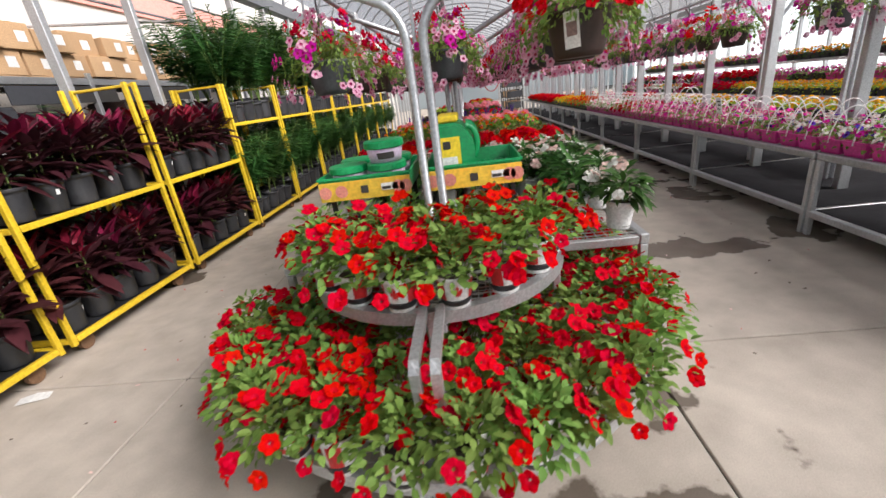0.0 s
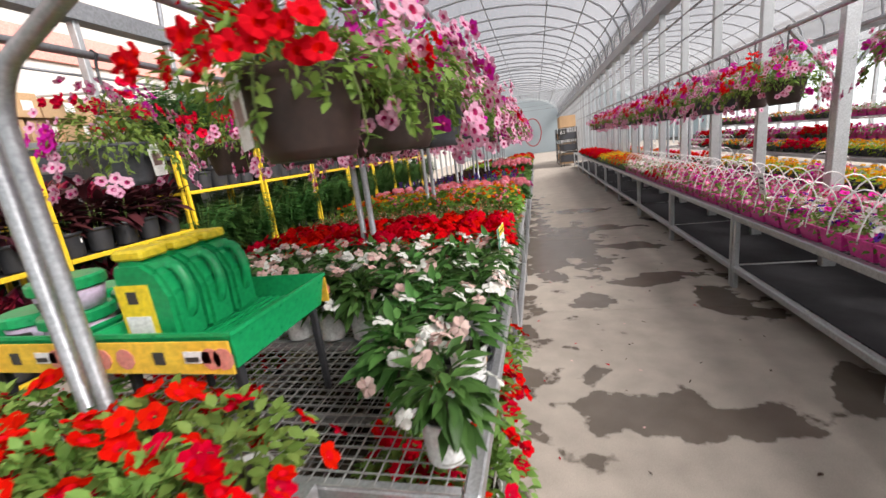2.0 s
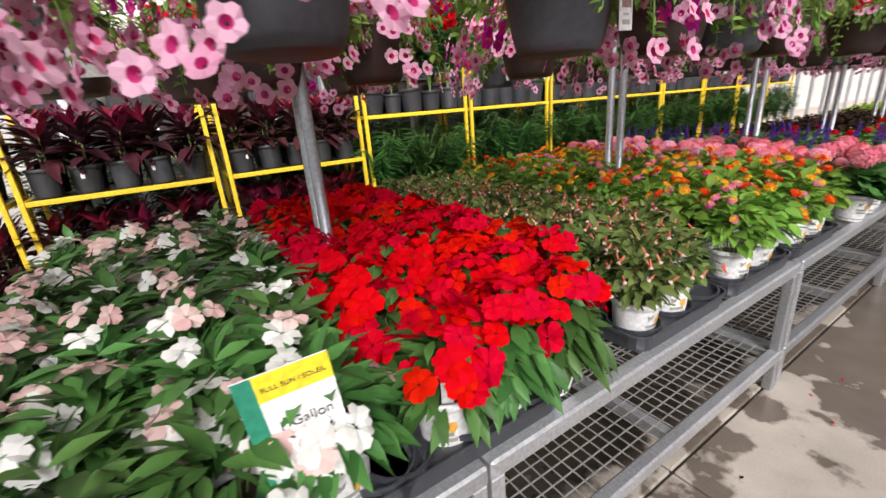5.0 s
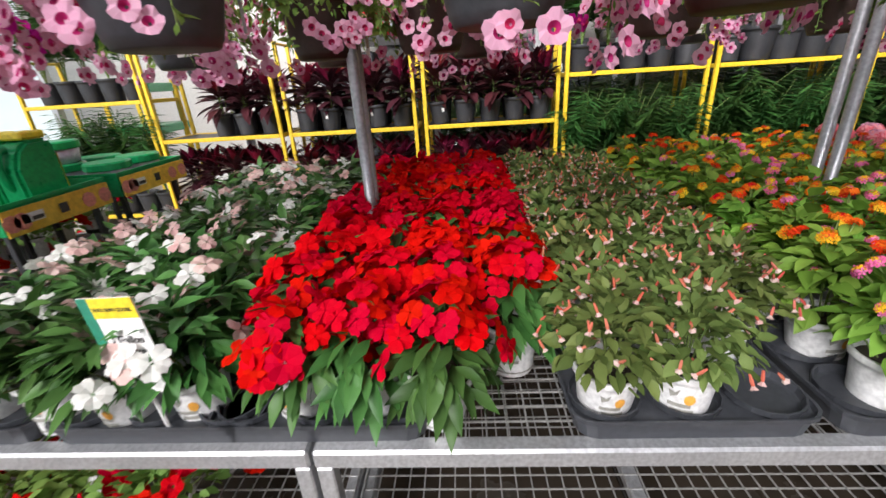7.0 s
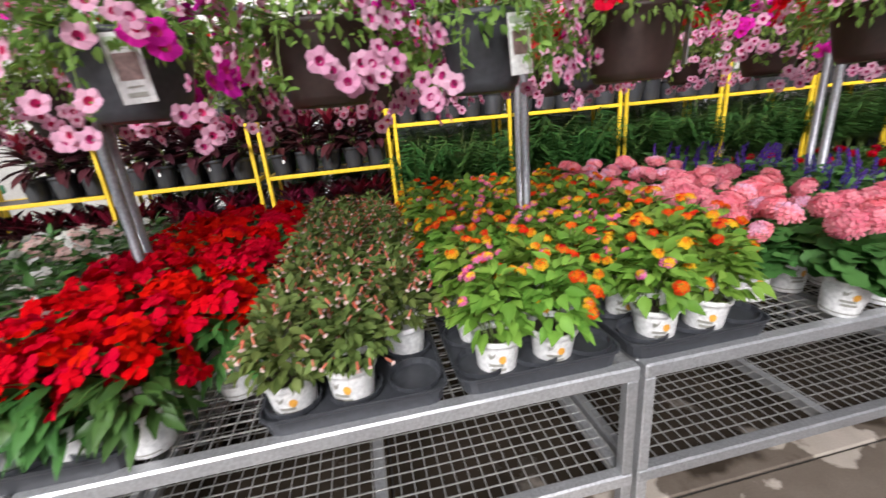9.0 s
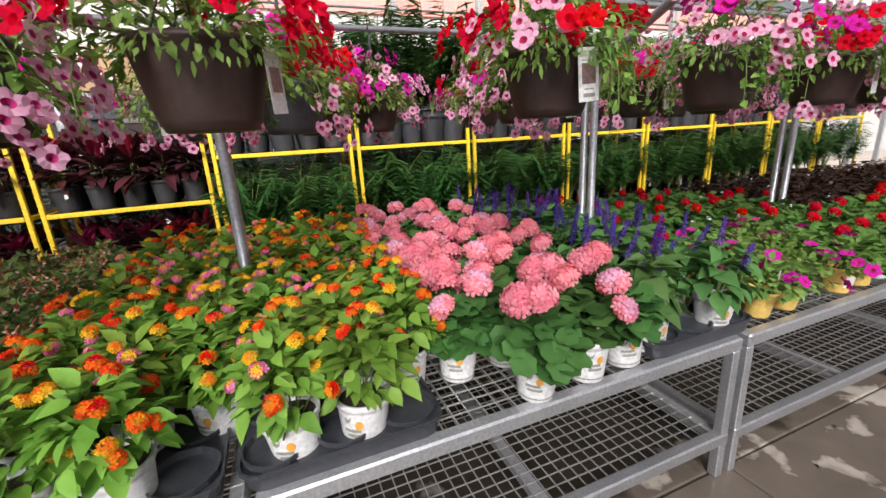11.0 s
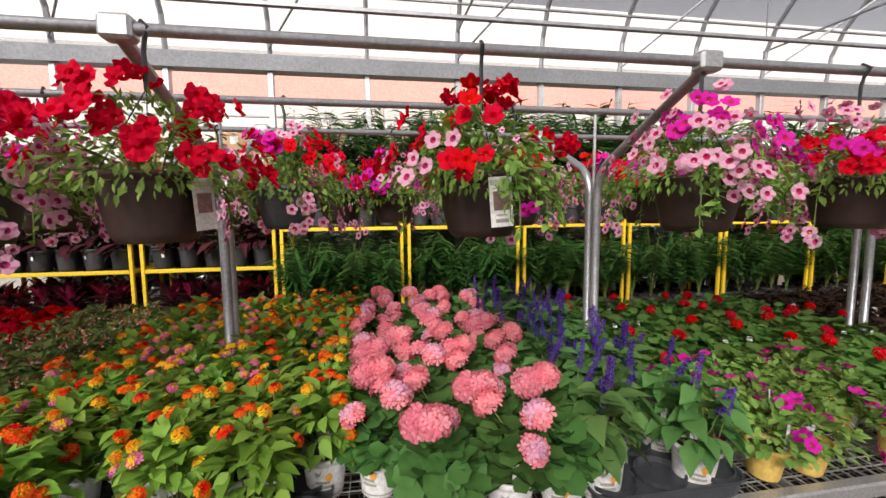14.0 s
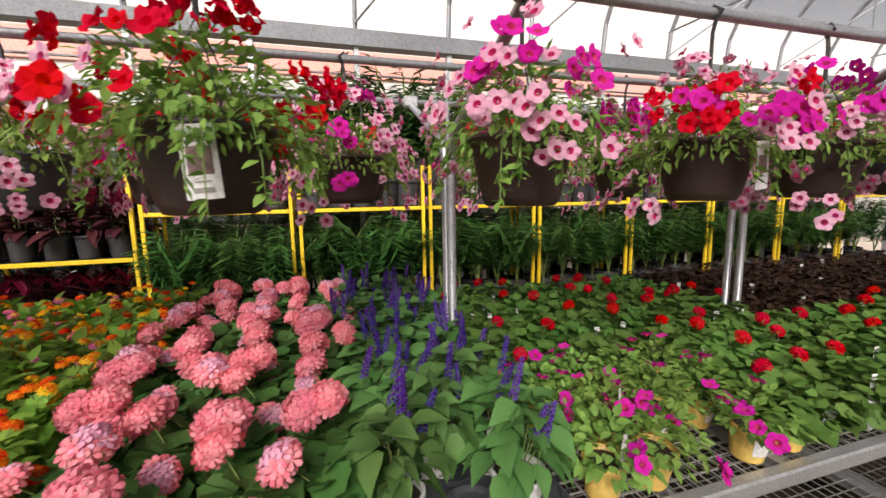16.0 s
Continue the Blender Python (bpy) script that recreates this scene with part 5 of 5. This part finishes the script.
def palm(seed, tall=1.0):
    rng = random.Random(seed)
    t = thing("palm_plant", "dark green feathery palm in black pot", "potted plant", None, "foliage plants")
    plain_pot(t, BLACK, 0.095, 0.12, 0.235, "black nursery pot")
    g = Geo()
    lf = leaft(0.2, 0.023, (0.5, 1.0, 0.05), 0.1, 0.25)
    for s in range(13):
        a = rng.uniform(0, 360)
        L = rng.uniform(0.65, 1.15) * tall
        lean = rng.uniform(0.15, 0.8)
        d = Vector((math.cos(radians(a)), math.sin(radians(a)), 0))
        pts = []
        for i in range(7):
            k = i / 6
            pts.append(d * (lean * L * 0.55 * k ** 1.6) + Vector((0, 0, 0.2 + L * (k - 0.28 * lean * k * k))))
        g.add(tubet(pts, 0.0035, 4, False), None, 1)
        for i in range(22):
            k = 0.36 + 0.64 * i / 22
            j = min(int(k * 6), 5)
            p = pts[j].lerp(pts[j + 1], k * 6 - j)
            for side in (-1, 1):
                g.add(lf, rot(a + side * (62 - 30 * k) + rng.uniform(-8, 8), 20 - 30 * k * lean + rng.uniform(-12, 12), side * 20, rng.uniform(0.7, 1.1) * (1.15 - 0.5 * abs(k - 0.6)), p))
    part("foliage", g, [L_PALM, STEM], t, smooth=True)
    return t


XK = -3.93
t_low = trolley(pose(XK, -3.05, 0), (0.16, 1.02))
tr = [("cor", -1.54), ("cor", -0.025)]
for kind, y in tr:
    copy_thing(t_low, pose(XK, y, 0))
t_hi = trolley(pose(XK, 1.46, 0), (0.16, 1.46))
for y in (2.95, 4.44, 5.93, 7.42, 8.91, 10.4, 11.89):
    copy_thing(t_hi, pose(XK, y, 0))
copy_thing(t_hi, pose(XK - 0.05, -4.56, 0))
rng = random.Random(77)
CORS, PALMS = {}, {}


def put(cache, make, m):
    k = rng.randrange(4)
    if k in cache:
        copy_thing(cache[k], m)
    else:
        cache[k] = make(k)
        cache[k].matrix_basis = m


for y0 in (-3.05, -1.54, -0.025):
    for z in (0.172, 1.032):
        for i in range(5):
            for x in (-0.14, -0.46):
                if y0 < -3 and i < 2 and z > 0.5:
                    continue
                put(CORS, cordyline, pose(XK + x, y0 + 0.19 + 0.27 * i, z, rng.uniform(-4, 4), 0, rng.uniform(-40, 40)))
for n in range(8):
    y0 = 1.46 + 1.49 * n
    for z in (0.172, 1.472):
        for i in range(5):
            for x in (-0.14, -0.46):
                if n > 5 and i % 2:
                    continue
                put(PALMS, palm, pose(XK + x, y0 + 0.19 + 0.27 * i, z, rng.uniform(-5, 5), rng.uniform(0, 6), rng.uniform(0, 360)) @ Matrix.Scale(rng.uniform(0.95, 1.4) if z > 1 and n < 5 else rng.uniform(0.9, 1.15), 4))
for i in range(5):
    put(PALMS, palm, pose(XK - 0.2, -4.3 + 0.25 * i, 0.172, 0, 0, 70 * i))
    put(PALMS, palm, pose(XK - 0.2, -4.3 + 0.25 * i, 1.472, 0, 0, 50 * i))

for i in range(38):
    put(PALMS, palm, pose(-5.25 + rng.uniform(-0.15, 0.15), -1.6 + 0.42 * i, 0.0, rng.uniform(-4, 4), 0, rng.uniform(0, 360)) @ Matrix.Scale(rng.uniform(1.0, 1.3), 4))
    if i > 5:
        put(PALMS, palm, pose(-5.75 + rng.uniform(-0.15, 0.15), -1.4 + 0.42 * i, 0.0, rng.uniform(-4, 4), 0, rng.uniform(0, 360)) @ Matrix.Scale(rng.uniform(1.3, 1.7), 4))

# ---- stacked boxes on the high rack by the shop wall ----
rk = thing("pallet_rack", "tall steel store rack with plank deck", "rack", pose(-7.4, 0, 0))
for y in (-2.0, 0.5, 3.0, 5.5, 8.0):
    for x in (-0.55, 0.45):
        part("upright", Geo().add(bevbox(x - 0.04, x + 0.04, y - 0.04, y + 0.04, 0, 2.5, 0.005)), GALV, rk)
for z in (1.1, 2.42):
    for x in (-0.55, 0.45):
        part("beam", Geo().add(bevbox(x - 0.03, x + 0.03, -2.0, 8.0, z - 0.1, z, 0.005)), GALV if z > 2 else INK, rk)
    part("deck", Geo().add(boxt(-0.52, 0.42, -2.0, 8.0, z + 0.002, z + 0.022)), CARD, rk)
rng = random.Random(9)
for lvl in (0, 1):
    y = -1.8
    while y < 7.4:
        w = rng.uniform(0.4, 0.62)
        h = rng.uniform(0.36, 0.46)
        if lvl == 0 or rng.random() < 0.65:
            z = 2.444 + (0.33 if lvl else 0)
            h = 0.33 if lvl == 0 else h - 0.1
            bx = thing("cardboard_box", "brown taped cardboard carton with white label", "box", pose(-7.25 + rng.uniform(-0.06, 0.08), y + w / 2, z, 0, 0, rng.uniform(-5, 5)), "stacked cartons")
            part("carton", Geo().add(bevbox(-0.3, 0.3, -w / 2 + 0.006, w / 2 - 0.006, 0.0, h - 0.003, 0.006)), CARD, bx)
            part("tape", Geo().add(boxt(-0.301, 0.301, -0.03, 0.03, h - 0.0025, h - 0.001)), BAND, bx)
            part("label", Geo().add(boxt(0.3005, 0.3025, 0.02, 0.16, 0.1, 0.24)), PAPER, bx)
        y += w
# dark crated goods on the floor and the lower deck
for i in range(11):
    for z, h in ((0.0, 0.95), (1.124, rng.uniform(0.7, 1.0))):
        c = thing("goods_crate", "dark wrapped pallet of garden goods", "crate", pose(-7.35, -1.5 + 0.92 * i, z, 0, 0, rng.uniform(-3, 3)), "crated goods")
        part("wrapped_pallet", Geo().add(bevbox(-0.38, 0.38, -0.42, 0.42, 0.0, h, 0.03)), (DGREY, BLACK, INK, BROWN)[(i + int(z)) % 4], c)
        part("label", Geo().add(boxt(0.3805, 0.3825, -0.1, 0.1, 0.3, 0.5)), PAPER, c)
# goods hanging below the deck
for i in range(9):
    y = -1.4 + 1.0 * i
    solid("goods_banner", Geo().add(bevbox(-6.94, -6.915, y, y + 0.85, 2.05, 2.3, 0.004)), DGREY if i % 2 else INK, "dark printed shelf banner", "banner", "shelf banners")

# ---- front corner: shelf of bagged goods, green and yellow stand ----
sh = thing("goods_shelf", "black wire shelf with white bagged goods", "shelf", pose(-4.3, -5.9, 0, 0, 0, 50))
for x in (-0.6, 0.6):
    for y in (-0.25, 0.25):
        part("upright", Geo().add(bevbox(x - 0.02, x + 0.02, y - 0.02, y + 0.02, 0, 2.2, 0.003)), BLACK, sh)
for z in (0.3, 0.75, 1.2, 1.65, 2.1):
    part("shelf", Geo().add(bevbox(-0.58, 0.58, -0.23, 0.23, z - 0.03, z, 0.004)), BLACK, sh)
for z in (0.3, 0.75, 1.2, 1.65):
    for i in range(4):
        b = thing("bag", "white printed bag of garden goods", "bag", pose(-4.3, -5.9, 0, 0, 0, 50) @ pose(-0.42 + 0.28 * i, 0.05, z + 0.002), "bags on the shelf")
        part("sack", Geo().add(bevbox(-0.12, 0.12, -0.08, 0.08, 0, 0.3, 0.045)), PAPER, b)
        part("label", Geo().add(bevbox(-0.07, 0.07, 0.0805, 0.083, 0.09, 0.2, 0.001)), BAND, b)
st = thing("display_stand", "green and yellow open display stand", "stand", pose(-5.6, -4.35, 0, 0, 0, 10))
for x in (-0.4, 0.4):
    for y in (-0.3, 0.3):
        part("post", Geo().add(bevbox(x - 0.025, x + 0.025, y - 0.025, y + 0.025, 0, 1.75, 0.004)), YELLOW, st)
for z in (0.5, 1.05, 1.62):
    part("shelf", Geo().add(bevbox(-0.48, 0.48, -0.37, 0.37, z - 0.06, z + 0.06, 0.012)), GREENP, st)
for i in range(7):
    solid("glazing_bar", Geo().add(bevbox(-6.0 + 1.1 * i - 0.03, -6.0 + 1.1 * i + 0.03, Y0 + 0.002, Y0 + 0.06, 0, 5.0, 0.004)), FRAME, "grey glazing bar of the end wall", "glazing bar", "glazing bars", kind="structure")

# ---- the far bench: pink flats with arched handles ----
def flat(seed, blooms, leafmat, potmat, hoop, label):
    rng = random.Random(seed)
    t = thing("flower_flat", label, "flower flat", None, "flats on the far bench")
    for j in range(2):
        g = Geo()
        m = np.eye(4)
        m[:3, 3] = (0, -0.11 + 0.22 * j, 0)
        V, F = [], []
        for s, z in ((0.86, 0), (1.0, 0.10), (1.06, 0.10), (1.06, 0.115), (0.96, 0.115), (0.94, 0.095)):
            V += [(x * s, y * s, z) for x, y in ((-0.15, -0.1), (0.15, -0.1), (0.15, 0.1), (-0.15, 0.1))]
        for q in range(5):
            F += [(q * 4 + k, q * 4 + (k + 1) % 4, q * 4 + 4 + (k + 1) % 4, q * 4 + 4 + k) for k in range(4)]
        F += [(20, 21, 22, 23), (3, 2, 1, 0)]
        g.add((np.array(V, float), F), m)
        part("pack", g, potmat, t, "pink plastic pack" if potmat is PINKP else "")
    if hoop:
        for j in range(2):
            y = -0.11 + 0.22 * j
            part("handle", Geo().add(tubet([(0.16 * math.cos(a), y, 0.08 + 0.27 * math.sin(a)) for a in np.linspace(0.02, 3.12, 11)], 0.005, 5)), WHITE, t, "arched pale handle")
    f = Geo()
    picks = []
    for cx in (-0.08, 0.08):
        for cy in (-0.16, -0.05, 0.06, 0.17):
            f2 = Geo()
            canopy(rng, 42, LEAF["small"], 0.095, 0.10, 0.09, 60, -30, 30, 0.5, (0.7, 1.3), f2)
            f.add((np.concatenate(f2.v) + np.array((cx, cy, 0)), f2.f))
            for m in blooms_on(rng, 5, 0.10, 0.11, 0.10, 0.02, 0.5):
                m[:3, 3] += (cx, cy, 0)
                picks.append((rng.choice(blooms), m))
    part("foliage", f, [leafmat], t, smooth=True)
    if blooms[0] != "none":
        add_blooms(t, picks, False)
    return t


FL = {}


def lay(kind, x, y, z=BZ + 0.008, turn=0):
    specs = {"rose": (("pet_rose", "pet_mag", "pet_rose"), L_PET, PINKP, True, "pink petunias in pink packs with arched handles"),
             "red": (("pet_crim", "pet_rose", "pet_red"), L_PET, PINKP, True, "red and rose petunias in pink packs"),
             "white": (("pet_white", "pet_white", "pet_rose"), L_PET, PINKP, True, "white petunias in pink packs"),
             "violet": (("pet_viol", "pet_white", "pet_mag"), L_PET, PINKP, True, "violet and pale petunias in pink packs with arched handles"),
             "orange": (("pet_red", "lan_o", "lan_o"), L_LAN, BLACK, False, "orange-red bedding flowers in black packs"),
             "lime": (("none",), L_LIME, BLACK, False, "lime green foliage in black packs"),
             "magenta": (("pet_mag", "pet_rose", "pet_mag"), L_PET, BLACK, False, "magenta bedding flowers in black packs"),
             "golden": (("lan_y", "lan_y", "lan_o"), L_GER, BLACK, False, "golden orange bedding flowers in black packs"),
             "green": (("gerred",), L_GER, BLACK, False, "green bedding plants in black packs")}
    if kind not in FL:
        sp = specs[kind]
        if kind == "lime":
            sp = (("lan_y",), *sp[1:])
        FL[kind] = flat(len(FL) + 60, *sp)
        FL[kind].matrix_basis = pose(x, y, z, 0, 0, turn)
        return
    copy_thing(FL[kind], pose(x, y, z, 0, 0, turn))


def band(y):
    return "violet" if y < 1.0 else "rose" if y < 3.6 else "red" if y < 4.8 else "white" if y < 6.6 else "orange" if y < 8.8 else "lime" if y < 10.5 else "green"


rng = random.Random(15)
for j in range(40):
    y = -2.4 + 0.455 * j
    for i in range(2):
        lay(band(y + rng.uniform(-0.4, 0.4)), 2.07 + 0.35 * i, y + rng.uniform(-0.01, 0.01), turn=rng.choice((0, 180)))
    if 0 < y < 13:
        lay("lime" if y < 5 and rng.random() < 0.8 else rng.choice(("green", "rose", "white", "orange")), 3.25, y)
for j in range(34):
    y = -1.9 + 0.46 * j
    lay("lime" if 1 < y < 6 else rng.choice(("magenta", "green", "golden", "white")), 5.15, y)
    lay(rng.choice(("magenta", "rose", "green")) if y > 2 else "white", 5.65, y, BZ + 0.2 + 0.008)
    lay("golden" if y < 6 else rng.choice(("magenta", "golden", "white")), 6.2, y, BZ + 0.55)
solid("tier_shelf", Geo().add(bevbox(5.42, 5.9, -2.1, 13.6, BZ + 0.16, BZ + 0.2, 0.004)).add(bevbox(5.5, 5.54, -2.0, -1.96, BZ + 0.01, BZ + 0.16, 0.002)).add(bevbox(5.5, 5.54, 13.4, 13.44, BZ + 0.01, BZ + 0.16, 0.002)), GALV, "raised steel shelf for bedding flats", "shelf")
solid("tier_shelf", Geo().add(bevbox(5.98, 6.45, -2.1, 13.6, BZ + 0.5, BZ + 0.545, 0.004)).add(bevbox(6.2, 6.24, -2.0, -1.96, BZ + 0.01, BZ + 0.5, 0.002)).add(bevbox(6.2, 6.24, 13.4, 13.44, BZ + 0.01, BZ + 0.5, 0.002)), GALV, "high steel shelf for bedding flats", "shelf")
# white price card on the far bench
pc = thing("price_card", "white price card on a stake among petunias", "sign", pose(2.0, 1.15, BZ + 0.1, 0, -10, 0))
part("card", Geo().add(bevbox(-0.002, 0.002, -0.05, 0.05, 0.12, 0.3, 0.001)), PAPER, pc)
part("stake", Geo().add(tubet([(0.0035, 0, -0.05), (0.0035, 0, 0.2)], 0.003, 5)), WHITE, pc)
part("printed_motif", Geo().add(boxt(-0.0032, -0.0022, -0.035, 0.035, 0.25, 0.265)).add(boxt(-0.0032, -0.0022, -0.035, 0.02, 0.21, 0.225)).add(boxt(-0.0032, -0.0022, -0.02, 0.03, 0.16, 0.185)), INK, pc)

# ---- far end of the walkway: carts, boxes, number sign ----
for i, (x, y) in enumerate(((1.75, 20.0), (1.7, 22.0), (2.3, 24.0))):
    c = thing("nursery_cart", "dark metal nursery cart stacked with stock", "cart", pose(x, y, 0), "nursery carts")
    for dx in (-0.4, 0.4):
        for dy in (-0.7, 0.7):
            part("post", Geo().add(bevbox(dx - 0.02, dx + 0.02, dy - 0.02, dy + 0.02, 0, 1.9, 0.003)), INK, c)
    for z in (0.25, 0.8, 1.35):
        part("shelf", Geo().add(bevbox(-0.42, 0.42, -0.72, 0.72, z - 0.03, z, 0.004)), INK, c)
        for k in range(3):
            part("crate", Geo().add(bevbox(-0.38, 0.38, -0.68 + 0.46 * k, -0.26 + 0.46 * k, z + 0.002, z + 0.3, 0.01)), (DGREY, CARD, BLACK)[(k + i) % 3], c)
for i in range(4):
    bx = thing("cardboard_box", "large brown cardboard carton", "box", pose(1.75 + 0.05 * (i % 2), 19.6 + 0.7 * i, 1.91 if i < 3 else 0.0), "far cartons")
    part("carton", Geo().add(bevbox(-0.38, 0.38, -0.34, 0.34, 0, 0.55, 0.01)), CARD, bx)
sn = thing("number_sign", "small white number sign on the cart", "sign", pose(1.5, 19.27, 0.0))
part("plate", Geo().add(bevbox(-0.2, 0.2, -0.004, 0.004, 1.55, 1.85, 0.002)), INK, sn)
text_on(sn, "61", 0.26, pose(0, -0.006, 1.6, 90, 0, 0), PAPER)
part("pole", Geo().add(tubet([(0, 0.02, 0), (0, 0.02, 1.85)], 0.012, 6)), INK, sn)
# coiled hose hanging from the pipe at the far bench end
hs = Geo()
for k in range(4):
    hs.add(tubet([(0.28 * math.cos(a), 0.03 * k, 1.75 + 0.45 * math.sin(a)) for a in np.linspace(0, 6.28, 25)], 0.014, 6))
solid("hose", hs, REDP, "coiled red watering hose hanging by the bench", "hose").matrix_basis = pose(0.1, 12.0, 0.02)

# ---- litter ----
rng = random.Random(8)
lit = Geo()
for i in range(150):
    x, y = (rng.uniform(-4.4, -2.6), rng.uniform(-2.6, 1.0)) if i < 50 else (rng.uniform(0.02, 1.8), rng.uniform(-2, 6))
    lit.add(leaft(rng.uniform(0.012, 0.035), rng.uniform(0.008, 0.02), (0.2, 1, 0.7, 0.1), 0.1, 0.1), rot(rng.uniform(0, 360), rng.uniform(-4, 6), 0, 1, (x, y, 0.005)), rng.choice((0, 0, 1, 2)))
solid("leaf_litter", lit, [L_COL, P_CRIM, P_BLUSH], "scattered dead leaves and petals on concrete", "litter", kind="stuff")
pp = Geo().add((np.array([(-0.09, -0.04, 0.003), (0, -0.05, 0.012), (0.1, -0.03, 0.004), (0.09, 0.04, 0.006), (0, 0.045, 0.015), (-0.1, 0.035, 0.004), (-0.09, -0.04, 0.002), (0, -0.05, 0.011), (0.1, -0.03, 0.003), (0.09, 0.04, 0.005), (0, 0.045, 0.014), (-0.1, 0.035, 0.003)]), [(0, 1, 4, 5), (1, 2, 3, 4), (11, 10, 7, 6), (10, 9, 8, 7)]))
solid("paper_scrap", pp, [PAPER], "crumpled white printed plant tag on the floor", "litter").matrix_basis = pose(-3.85, -1.95, 0, 0, 0, 15)
